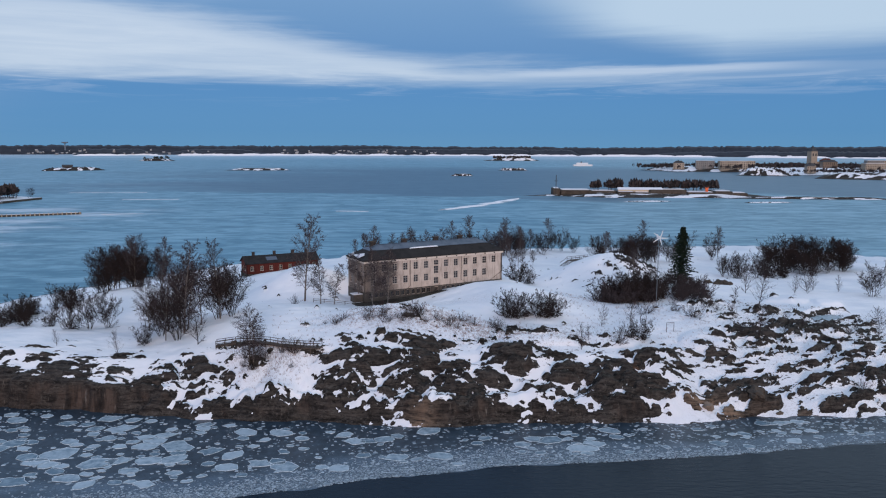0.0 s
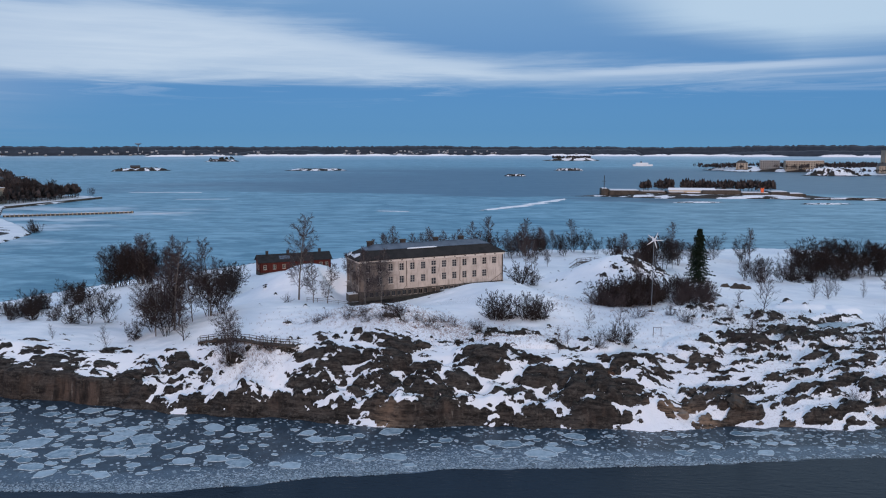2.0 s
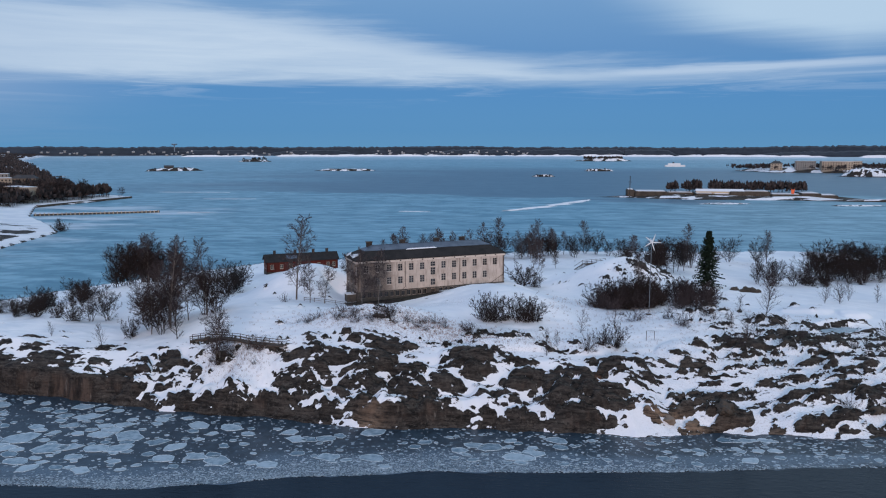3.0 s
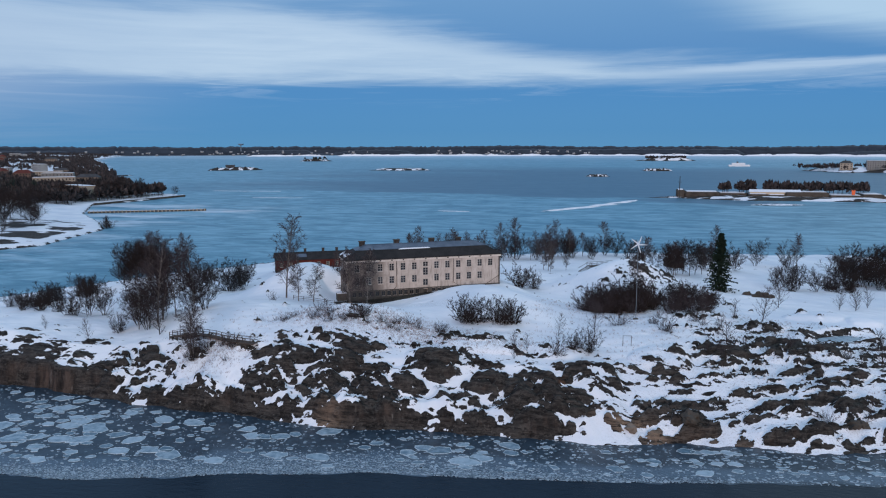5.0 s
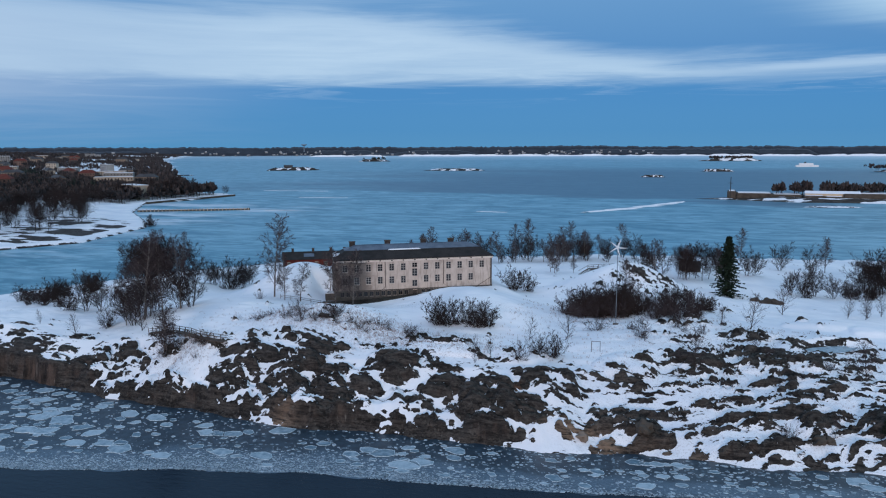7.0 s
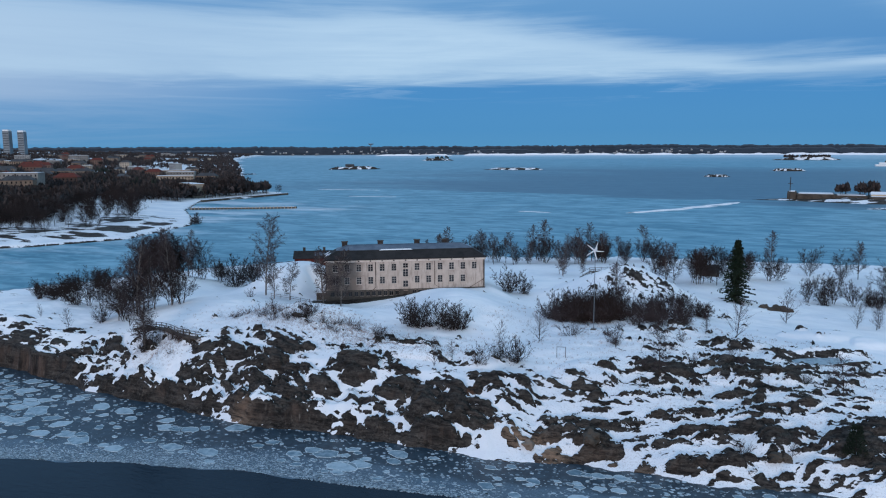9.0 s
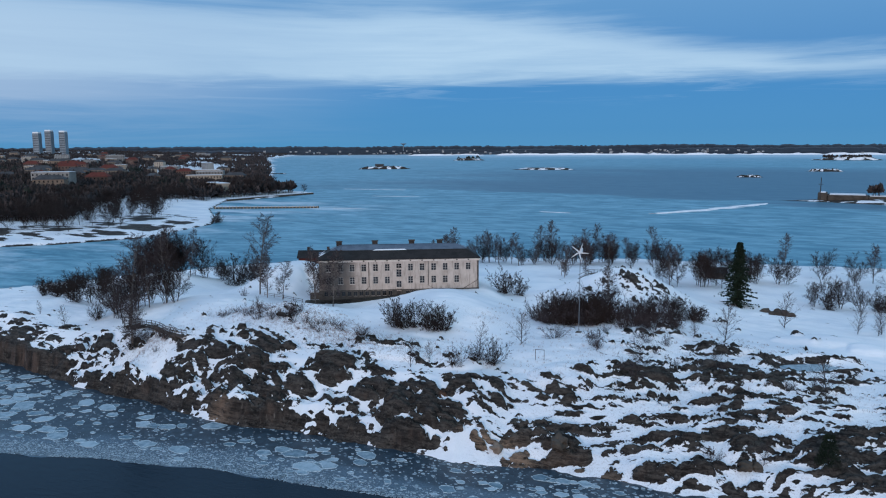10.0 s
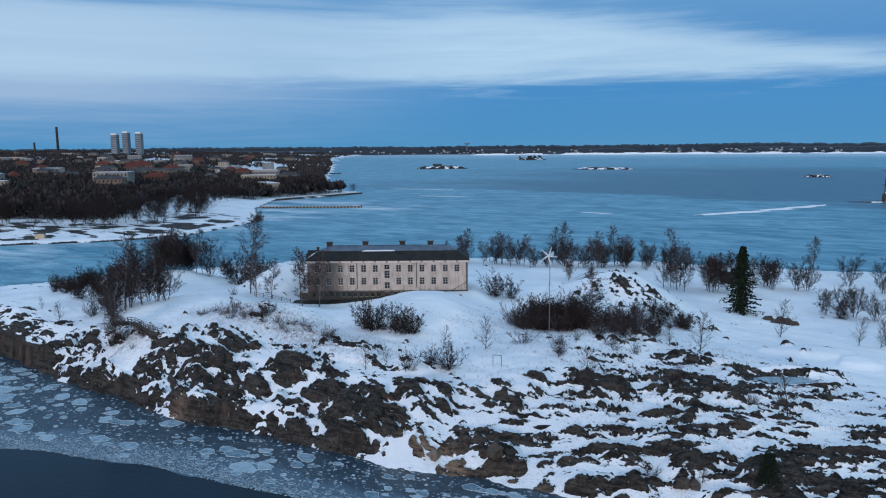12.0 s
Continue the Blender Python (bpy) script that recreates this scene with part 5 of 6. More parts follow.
px_ = steps((-5200, -1500, 60), (-1500, -600, 14), (-600, -225, 3.0))
py_ = steps((60, 200, 12), (200, 760, 3.5), (760, 1700, 16), (1700, 4600, 70))
PX, PY = np.meshgrid(px_, py_)
pz, pd = park_height(PX, PY)
park = grid_mesh("ground_park", px_, py_, pz, GROUND, cut=-1.4)
rocky = smooth(fbm(PX / 12, PY / 5, 411, 5, 0.62), 0.41, 0.58) * smooth(pd, 6, 14) * (1 - smooth(pd, 55, 90)) * (1 - smooth(PY, 400, 470))
walls_ = (1 - smooth(pd, 0.8, 2.6)) * 0.9
streets = smooth(fbm(PX / 60, PY / 60, 421, 3), 0.50, 0.58) * smooth(pd, 260, 420) * 0.95
lanes = 0.6 * np.exp(-((pd - 46 - 8 * fbm(PX / 60, PY / 60, 461, 2)) / 3.2) ** 2) * (1 - smooth(PY, 600, 700))
cover(park, "bare", np.maximum.reduce([rocky, walls_, streets, lanes]))
cover(park, "tufts", 0.9 * smooth(pd, 25, 60) * smooth(fbm(PX / 22, PY / 22, 431, 3), 0.42, 0.56))
cover(park, "pale", 0 * PX)
tagged(part("ground_park", park), "snowy parkland shore with stone embankment", "ground", kind="structure")


def park_z(x, y):
    return float(park_height(np.array([float(x)]), np.array([float(y)]))[0][0])


far_rnd = random.Random(77)


def far_wood(name, spots, material, label, wide=0.42, blades=16):
    """Many small leafless crowns in one mesh, for woods too far to tell the trees apart."""
    vv, ff = [], []
    for x, y, z, h in spots:
        w = h * wide * far_rnd.uniform(0.8, 1.25)
        for b in range(blades):
            a, e = far_rnd.uniform(0, 6.283), far_rnd.uniform(-0.25, 1.0)
            o = len(vv)
            c = Vector((x + w * 0.22 * math.cos(a), y + w * 0.22 * math.sin(a), z + h * far_rnd.uniform(0.25, 0.55)))
            tip = Vector((x + w * math.cos(a) * math.sqrt(max(0.03, 1 - e * e)), y + w * math.sin(a) * math.sqrt(max(0.03, 1 - e * e)), z + h * (0.42 + 0.56 * e)))
            n = (tip - c).orthogonal().normalized() * w * far_rnd.uniform(0.16, 0.34)
            n.rotate(Matrix.Rotation(far_rnd.uniform(0, 6.283), 3, (tip - c).normalized()))
            mid = c.lerp(tip, 0.6)
            vv.extend((tuple(c), tuple(mid + n), tuple(tip), tuple(mid - n)))
            ff.append((o, o + 1, o + 2, o + 3))
        o = len(vv)
        t = 0.02 * h
        vv.extend(((x - t, y, z - 0.5), (x + t, y, z - 0.5), (x, y, z + 0.6 * h), (x, y - t, z - 0.5)))
        ff.extend(((o, o + 1, o + 2), (o + 1, o + 3, o + 2), (o + 3, o, o + 2)))
    ob = part(name, mesh_of(name, vv, ff, material))
    return tagged(ob, label, "woods", kind="stuff")


fw = Mat("far_bare_woods", 0.9)
fw.color(fw.mix(fw.island(), (0.015, 0.011, 0.011), (0.066, 0.050, 0.047)))
FARWOOD = fw.m
fc = Mat("far_conifers", 0.9)
fc.color(fc.mix(fc.island(), (0.008, 0.013, 0.011), (0.026, 0.034, 0.026)))
FARPINE = fc.m

# single trees of the near park
park_n = 0
while park_n < 165:
    x, y = far_rnd.uniform(-440, -262), far_rnd.uniform(285, 690)
    z, d = (float(v[0]) for v in park_height(np.array([x]), np.array([y])))
    lawn = 34 < d < 128
    if lawn or (d > 14 and y > 590):
        plant("tree", x, y, far_rnd.uniform(9, 14.5), "park trees", z - 0.1)
        park_n += 1
for x, y, h in ((-262, 420, 7), (-268, 428, 6), (-275, 436, 8), (-330, 372, 6), (-383, 690, 8), (-388, 676, 9), (-392, 655, 9)):
    plant("bush" if h < 7.5 else "tree", x, y, h, "park trees", park_z(x, y) - 0.1)
wood_rng = np.random.default_rng(12)
wd = np.where(wood_rng.random(60000) < 0.35, wood_rng.uniform(320, 1050, 60000), wood_rng.random(60000) ** 1.2 * 4300 + 320)
wa = np.radians(wood_rng.uniform(-68, -24, 60000))
wx, wy = 60 + wd * np.sin(wa), 20 + wd * np.cos(wa)
wz, wi = park_height(wx, wy)
dense = fbm(wx / 120, wy / 120, 441, 2)
grows = (wi > np.where(wy < 560, 92, np.where(wy < 760, 16, 4))) & (dense > np.where(wd < 700, 0.20, np.where(wd < 1200, 0.30, 0.40)))
spots = [(float(x), float(y), float(z), far_rnd.uniform(8, 15)) for x, y, z in zip(wx[grows][:19000], wy[grows][:19000], wz[grows][:19000])]
far_wood("park_woods", spots, FARWOOD, "dense leafless park woods beyond the bay")
spots = []
while len(spots) < 260:
    x, y = far_rnd.uniform(-900, -340), far_rnd.uniform(330, 900)
    z, d = (float(v[0]) for v in park_height(np.array([x]), np.array([y])))
    if d > 90 and float(fbm(np.array([x / 60]), np.array([y / 60]), 451, 2)[0]) > 0.58:
        spots.append((x, y, z, far_rnd.uniform(11, 17)))
far_wood("conifer_woods", spots, FARPINE, "dark green conifers among the bare park trees", 0.24, 22)

# town houses: a body, a roof, rows of windows
TOWN_WALLS = [worn("town_plaster", a, b, 0.12, 0.85) for a, b in (((0.17, 0.13, 0.10), (0.26, 0.20, 0.155)), ((0.20, 0.19, 0.185), (0.31, 0.30, 0.28)), ((0.11, 0.065, 0.052), (0.17, 0.11, 0.085)), ((0.30, 0.245, 0.19), (0.42, 0.35, 0.275)))]
ROOF_RED = worn("red_tile_roof", (0.085, 0.022, 0.016), (0.14, 0.038, 0.025), 0.3, 0.85)
ROOF_DARK = worn("dark_sheet_roof", (0.03, 0.03, 0.032), (0.075, 0.072, 0.072), 0.2, 0.6)
PANE_FAR = as_mesh("window", box_bm(-0.65, 0.65, -0.06, 0.02, -0.9, 0.9), GLASS)


def town_house(seed, L, D, storeys, wall, roof, flat):
    rnd = random.Random(seed)
    H = 3.3 * storeys + 1.0
    ob = thing("town_house", pose(0, 0, -60), ("flat-roofed block of flats with snow on its roof" if flat else "plastered town house under a pitched roof") + f", {storeys} storeys", "town house", "town houses across the bay")
    part("body", box_bm(0, L, 0, D, -3, H, 0.05), wall, ob)
    if flat:
        part("parapet", box_bm(-0.2, L + 0.2, -0.2, D + 0.2, H + 0.003, H + 0.5, 0.05), wall, ob)
        part("roof_snow", box_bm(0.3, L - 0.3, 0.3, D - 0.3, H + 0.502, H + 0.75, 0.1), SNOW, ob, "snow-covered flat roof")
    else:
        o, h = 0.6, D * 0.36
        q = [(-o, -o, H), (L + o, -o, H), (L + o, D + o, H), (-o, D + o, H), (D * 0.4, D / 2, H + h), (L - D * 0.4, D / 2, H + h)]
        part("roof", mesh_of("roof", q, [(0, 1, 5, 4), (1, 2, 5), (2, 3, 4, 5), (3, 0, 4), (3, 2, 1, 0)], roof), None, ob)
        part("chimney", box_bm(L * 0.4, L * 0.4 + 1.2, D / 2 - 0.6, D / 2 + 0.6, H + h * 0.6, H + h + 1.6), BRICK, ob)
    n = int(L // 3.6)
    for s_ in range(storeys):
        for k in range(n):
            part("window", PANE_FAR, None, ob, "", pose((k + 0.5) * L / n, 0, 2.3 + 3.3 * s_))
    return ob


HOUSES = [town_house(1, 28, 12, 4, TOWN_WALLS[0], ROOF_DARK, False), town_house(2, 36, 13, 5, TOWN_WALLS[1], ROOF_DARK, True), town_house(3, 24, 13, 4, TOWN_WALLS[2], ROOF_RED, False),
          town_house(4, 44, 14, 4, TOWN_WALLS[3], ROOF_DARK, True), town_house(5, 18, 11, 3, TOWN_WALLS[3], ROOF_DARK, False)]
HOUSE_SPOTS = []


def set_house(i, x, y, turn, z=None, k=1.0):
    z = park_z(x, y) if z is None else z
    m = pose(x, y, z, 0, 0, turn) @ Matrix.Scale(k, 4)
    if i in HOUSE_SPOTS:
        return copy_thing(HOUSES[i], m)
    HOUSE_SPOTS.append(i)
    HOUSES[i].matrix_basis = m
    return HOUSES[i]


for i, x, y, turn in ((2, -560, 560, 30), (0, -530, 480, 35), (3, -560, 700, 35), (1, -600, 760, 30), (0, -690, 640, 30), (4, -640, 520, 40), (1, -760, 560, 35), (3, -720, 880, 30), (1, -640, 420, 40), (3, -560, 370, 45)):
    set_house(i, x, y, turn, None, 0.95)
town_n = 0
while town_n < 96:
    d0 = far_rnd.uniform(750, 3000)
    a = radians(far_rnd.uniform(-64, -32))
    x, y = 60 + d0 * math.sin(a), 20 + d0 * math.cos(a)
    z, d = (float(v[0]) for v in park_height(np.array([x]), np.array([y])))
    if d > 60:
        set_house(far_rnd.choice((0, 0, 2, 2, 4, 4, 1, 3)), x, y, 30 + far_rnd.uniform(-12, 12) + far_rnd.choice((0, 0, -60)), z, far_rnd.uniform(0.75, 1.15))
        town_n += 1

# three pale towers, the power station and its chimneys
TOWER = worn("pale_tower_cladding", (0.13, 0.155, 0.18), (0.21, 0.24, 0.27), 0.05, 0.5)


def tower(x, y, w, h):
    ob = thing("tower_block", pose(x, y, 10, 0, 0, 25), "tall pale residential tower far across the town", "tower block", "three tower blocks")
    part("body", box_bm(-w / 2, w / 2, -w / 2, w / 2, 0, h, 0.6), TOWER, ob)
    part("crown", box_bm(-w / 2 + 1, w / 2 - 1, -w / 2 + 1, w / 2 - 1, h + 0.01, h + 6, 0.4), WHITE, ob)
    band = as_mesh("window_band", box_bm(-w / 2 + 1.5, w / 2 - 1.5, -w / 2 - 0.15, -w / 2 + 0.1, 0, 1.7), GLASS)
    for k in range(int(h // 9)):
        part("window_band", band, None, ob, "", pose(0, 0, 6 + 9 * k))
    return ob


def stack(x, y, r, h, label):
    ob = thing("factory_chimney", pose(x, y, 8), label, "chimney", "power station chimneys")
    v, f = tube([Vector((0, 0, 0)), Vector((0, 0, h * 0.5)), Vector((0, 0, h))], [r * 1.3, r * 1.1, r], 14)
    part("shaft", mesh_of("shaft", v, f, BRICK, True), None, ob)
    v, f = tube([Vector((0, 0, h - 3)), Vector((0, 0, h + 1))], [r * 1.12, r * 1.12], 14)
    part("collar", mesh_of("collar", v, f, IRON), None, ob)


def bearing(px_deg, dist):
    a = radians(px_deg)
    return 111 + dist * math.sin(a), 38 + dist * math.cos(a)


for deg, h in ((-53.85, 98), (-53.12, 106), (-52.27, 103)):
    tower(*bearing(deg, 3300), 24, h)
for deg, r, h in ((-57.45, 4.0, 122), (-58.85, 3.2, 68), (-60.2, 2.4, 40), (-59.95, 2.4, 40)):
    stack(*bearing(deg, 3000), r, h, "tall dark brick power station chimney")
ps = thing("power_station", pose(*bearing(-58.6, 2950), 8, 0, 0, 58), "dark red-brown brick power station hall", "power station")
for k, (a, b, h) in enumerate(((0, 40, 30), (40, 75, 40), (75, 110, 26))):
    part("hall", box_bm(a + 0.01, b - 0.01, 0, 40, 0, h, 0.5), BRICK, ps)

# embankment jetty
jetty = thing("jetty", pose(-347, 512, 0, 0, 0, math.degrees(math.atan2(553 - 512, 79))), "long low stone jetty with mooring posts along it", "jetty")
part("deck", box_bm(0, 88, -2.4, 2.4, -1.5, 1.3, 0.1), GRANITE, jetty)
part("snow_cover", box_bm(0.5, 86, -1.7, 1.7, 1.302, 1.45, 0.08), SNOW, jetty)
post = as_mesh("post", box_bm(-0.3, 0.3, -0.3, 0.3, -1.5, 2.0, 0.06), CREAM)
for k in range(30):
    part("post", post, None, jetty, "", pose(1.5 + 2.95 * k, -2.75, 0))
quay = thing("embankment", pose(-398, 584, 0, 0, 0, math.degrees(math.atan2(118, 16))), "dark stone embankment wall round the park point", "embankment")
part("wall", box_bm(0, 120, -3.5, -0.5, -1.5, 1.9, 0.1), GRANITE, quay)
part("coping", box_bm(0, 120, -3.6, -0.4, 1.902, 2.1, 0.05), SNOW, quay)
hut = thing("shore_hut", pose(-297, 284, park_z(-297, 284), 0, 0, 40), "small cream kiosk with dark roof by the shore", "kiosk")
part("body", box_bm(-2.4, 2.4, -1.8, 1.8, -0.5, 2.8, 0.03), CREAM, hut)
part("roof", box_bm(-2.9, 2.9, -2.3, 2.3, 2.802, 3.2, 0.1), ROOF_DARK, hut)


def rock_isle(name, x, y, rx, ry, h, turn, label, trees=0, tall=6.0, seed=1, snow=0.5, mat_woods=None):
    """A low skerry: a noisy mound with snow on its flats, woods as one mesh."""
    n, m = 44, 24
    us, vs = np.linspace(-1.15, 1.15, n), np.linspace(-1.25, 1.25, m)
    U, V = np.meshgrid(us, vs)
    r = np.sqrt(U ** 2 + V ** 2) + 0.5 * (fbm(U * 3 + seed, V * 3, 500 + seed, 3) - 0.5)
    z = h * (smooth(1 - r, 0.0, 0.45)) * (0.6 + 0.8 * fbm(U * 5, V * 4, 520 + seed, 3)) - 0.8 * (r > 1)
    c, s_ = math.cos(radians(turn)), math.sin(radians(turn))
    me = grid_mesh(name, us, vs, z, GROUND, cut=-0.7)
    co = np.stack([x + U * rx * c - V * ry * s_, y + U * rx * s_ + V * ry * c, z], -1).reshape(-1, 3)
    me.vertices.foreach_set("co", co.ravel())
    me.update()
    cover(me, "bare", np.maximum(smooth(fbm(U * 6, V * 5, 540 + seed, 4), 0.62 - snow * 0.3, 0.68 - snow * 0.3), 1 - smooth(1 - r, 0.02, 0.14)))
    cover(me, "tufts", 0.3 + 0 * U)
    cover(me, "pale", 0 * U)
    ob = tagged(part(name, me), label, "skerry", "skerries in the bay")
    if trees:
        sp = []
        while len(sp) < trees:
            a, q = far_rnd.uniform(0, 6.283), math.sqrt(far_rnd.random()) * 0.72
            sp.append((x + q * (rx * math.cos(a) * c - ry * math.sin(a) * s_), y + q * (rx * math.cos(a) * s_ + ry * math.sin(a) * c), h * 0.5, tall * far_rnd.uniform(0.7, 1.15)))
        far_wood(name + "_woods", sp, mat_woods or FARWOOD, "small bare trees on a snowy skerry")
    return ob


rock_isle("skerry", -748, 1510, 62, 16, 6, 35, "low snowy skerry with dark rocks and a hut", 30, 5, 1, 0.8)
rock_isle("skerry", -950, 2480, 56, 18, 7, 25, "low snowy skerry with a few dark trees", 12, 14, 2, 0.7, FARPINE)
rock_isle("skerry", -388, 1565, 66, 14, 4.0, 8, "flat snow-covered skerry in the ice", 0, 0, 3, 0.6)
rock_isle("skerry", 37, 1300, 20, 8, 3.5, 5, "small dark rock skerry", 0, 0, 4, 0.7)
rock_isle("skerry", 155, 1610, 32, 9, 4.5, 2, "small snowy rock skerry", 8, 4, 5, 0.6)
rock_isle("wooded_isle", 262, 2740, 98, 34, 11, 3, "small wooded isle with snowy shores", 130, 13, 6, 0.55)
rock_isle("skerry", -800, 1180, 26, 6, 1.5, 40, "flat rocky shoal in the ice", 0, 0, 7, 0.7)
cab = thing("skerry_hut", pose(-760, 1512, 3.4, 0, 0, 20), "dark wooden hut on a snowy skerry", "hut")
part("body", box_bm(-9, 9, -4, 4, -1, 5, 0.05), OLDWOOD, cab)
part("roof", mesh_of("roof", [(-10, -5, 5), (10, -5, 5), (10, 5, 5), (-10, 5, 5), (-10, 0, 8.5), (10, 0, 8.5)], [(0, 1, 5, 4), (2, 3, 4, 5), (0, 4, 3), (1, 2, 5), (3, 2, 1, 0)], ROOF_DARK), None, cab)

# the fort isle: granite ramparts, snow-roofed barrack, trees, an orange-red marker
rock_isle("fort_isle", 222, 775, 124, 26, 3.0, -3, "low snow-edged isle under a granite fort", 0, 0, 8, 0.6)
fort = thing("sea_fort", pose(118, 778, 0, 0, 0, -3), "long brown granite sea fort with snow on its ramparts", "fort")
for a, b, c_, d_, h in ((0, 8, 2, 24, 7.6), (8, 40, 0, 26, 6.0), (40, 66, 1, 26, 5.2), (66, 84, -8, 20, 5.0), (84, 100, -7, 20, 4.4), (100, 138, -2, 24, 7.2), (138, 166, -6, 20, 4.8), (166, 184, -5, 20, 6.0), (184, 200, -3, 18, 4.2)):
    part("rampart", box_bm(a + 0.02, b - 0.02, c_, d_, -1, h, 0.6), GRANITE, fort, "brown granite rampart")
    part("rampart_snow", box_bm(a + 1.5, b - 1.5, c_ + 4.5, d_ - 1, h + 0.003, h + 0.6, 0.25), SNOW, fort)
barrack = thing("fort_barrack", pose(186, 776, 5.0, 0, 0, -3), "long low barrack with snow-covered roof", "barrack")
part("body", box_bm(0, 46, 0, 9, -1, 1.9, 0.05), CREAM, barrack)
part("roof", mesh_of("roof", [(-0.6, -0.8, 1.9), (46.6, -0.8, 1.9), (46.6, 9.8, 1.9), (-0.6, 9.8, 1.9), (0, 4.5, 4.2), (46, 4.5, 4.2)], [(0, 1, 5, 4), (2, 3, 4, 5), (0, 4, 3), (1, 2, 5), (3, 2, 1, 0)], SNOW), None, barrack, "snow-covered roof")
far_wood("fort_trees", [(x + far_rnd.uniform(-2, 2), 790 + far_rnd.uniform(-5, 8), 4.5, far_rnd.uniform(11, 15.5)) for x in (164, 168, 178, 182, 186, 191, 205, 209, 214, 219, 223, 228, 233, 239, 244, 250, 257, 263, 268, 273, 278, 284, 290, 294) for _ in range(3)], FARWOOD, "row of bare trees on the fort", 0.36, 26)
mk = Mat("orange_red_canvas", 0.6)
mk.color(mk.mix(mk.noise(0.6), (0.75, 0.09, 0.02), (0.85, 0.15, 0.03)))
marker = thing("red_sail", pose(276, 768, 5.5) @ Matrix.Scale(0.6, 4), "furled orange-red canvas sail standing on the fort", "sail")
part("canvas", mesh_of("canvas", [(-2.2, -0.5, 0), (2.2, -0.5, 0), (2.2, 0.5, 0), (-2.2, 0.5, 0), (-2.6, -0.4, 8), (-0.8, -0.4, 6.6), (0.8, -0.4, 6.6), (2.6, -0.4, 8), (-2.6, 0.4, 8), (-0.8, 0.4, 6.6), (0.8, 0.4, 6.6), (2.6, 0.4, 8)],
     [(0, 1, 7, 6, 5, 4), (3, 8, 9, 10, 11, 2), (0, 4, 8, 3), (1, 2, 11, 7), (4, 5, 9, 8), (5, 6, 10, 9), (6, 7, 11, 10), (0, 3, 2, 1)], mk.m), None, marker)
part("mast", rod_bm([(0, 0, -0.5), (0, 0, 9)], 0.15), IRON, marker)
mast = thing("signal_mast", pose(120, 772, 2), "thin dark mast on the point of the fort isle", "mast")
part("pole", rod_bm([(0, 0, -1.5), (0, 0, 20)], 0.35), IRON, mast)
part("yard", rod_bm([(-2, 0, 14), (2, 0, 14)], 0.2), IRON, mast)
rock_isle("shoal", 372, 742, 95, 5, 2.0, -4, "snowy breakwater trailing off the fort isle", 0, 0, 9, 0.7)
rock_isle("shoal", 196, 700, 24, 6, 0.8, 10, "patch of broken ice and snow by the fort", 0, 0, 10, 0.3)
rock_isle("shoal", 306, 690, 26, 5, 0.8, 8, "patch of broken ice with jetty piles", 0, 0, 11, 0.35)

# the fortress islands to the east: barracks, church tower, town, woods
rock_isle("fortress_isle", 620, 1640, 165, 105, 8, -10, "snowy fortress isle with banks of earth", 0, 0, 12, 0.25)
rock_isle("fortress_isle", 930, 1480, 330, 230, 10, -8, "snowy fortress isle with houses and woods", 0, 0, 13, 0.25)
rock_isle("snowy_bank", 600, 1370, 56, 26, 12, -8, "snow-covered earth bastion by the water", 0, 0, 14, 0.4)
rock_isle("snowy_bank", 740, 1215, 110, 34, 10, -12, "snow-covered rocky bank with bushes", 70, 5, 15, 0.75)
for i, x, y, turn, z, k in ((3, 585, 1560, -6, 4, 1.35), (1, 545, 1590, -10, 4, 1.1), (4, 500, 1600, -12, 4, 1.3), (3, 640, 1640, -8, 5, 1.2), (0, 760, 1480, 0, 8, 1.1), (3, 800, 1400, 5, 8, 1.0), (4, 720, 1460, 4, 7, 1.0), (1, 860, 1500, 0, 9, 1.0), (2, 900, 1420, 8, 8, 1.0),
                      (4, 960, 1480, -5, 9, 1.0), (3, 930, 1600, 0, 10, 1.0), (0, 1010, 1560, 5, 9, 1.0), (4, 690, 1400, 3, 6, 1.0), (1, 1050, 1450, 0, 9, 1.0), (3, 1100, 1600, 0, 9, 1.0), (2, 840, 1640, 0, 10, 1.0)):
    set_house(i, x, y, turn, z, k)
far_wood("fortress_woods", [(far_rnd.gauss(830, 120), far_rnd.gauss(1640, 90), 6, far_rnd.uniform(7, 13)) for _ in range(760)] + [(far_rnd.gauss(480, 22), far_rnd.gauss(1650, 18), 4, far_rnd.uniform(9, 14)) for _ in range(40)] + [(far_rnd.gauss(640, 40), far_rnd.gauss(1720, 18), 5, far_rnd.uniform(9, 14)) for _ in range(90)]
         + [(far_rnd.gauss(760, 90), far_rnd.gauss(1330, 25), 6, far_rnd.uniform(5, 9)) for _ in range(160)], FARWOOD, "bare trees among the fortress houses")
rock_isle("fortress_isle", 830, 1660, 240, 130, 9, -4, "snowy fortress isle under bare trees", 0, 0, 16, 0.4)
church = thing("church_tower", pose(862, 1730, 9, 0, 0, 10), "square pale church tower with dark pyramid top", "church")
part("shaft", box_bm(-8, 8, -8, 8, -2, 34, 0.5), TOWN_WALLS[3], church)
part("roof", mesh_of("roof", [(-8.6, -8.6, 34), (8.6, -8.6, 34), (8.6, 8.6, 34), (-8.6, 8.6, 34), (-3, -3, 41), (3, -3, 41), (3, 3, 41), (-3, 3, 41), (0, 0, 48)], [(0, 1, 5, 4), (1, 2, 6, 5), (2, 3, 7, 6), (3, 0, 4, 7), (4, 5, 8), (5, 6, 8), (6, 7, 8), (7, 4, 8), (3, 2, 1, 0)], ROOF_DARK), None, church)
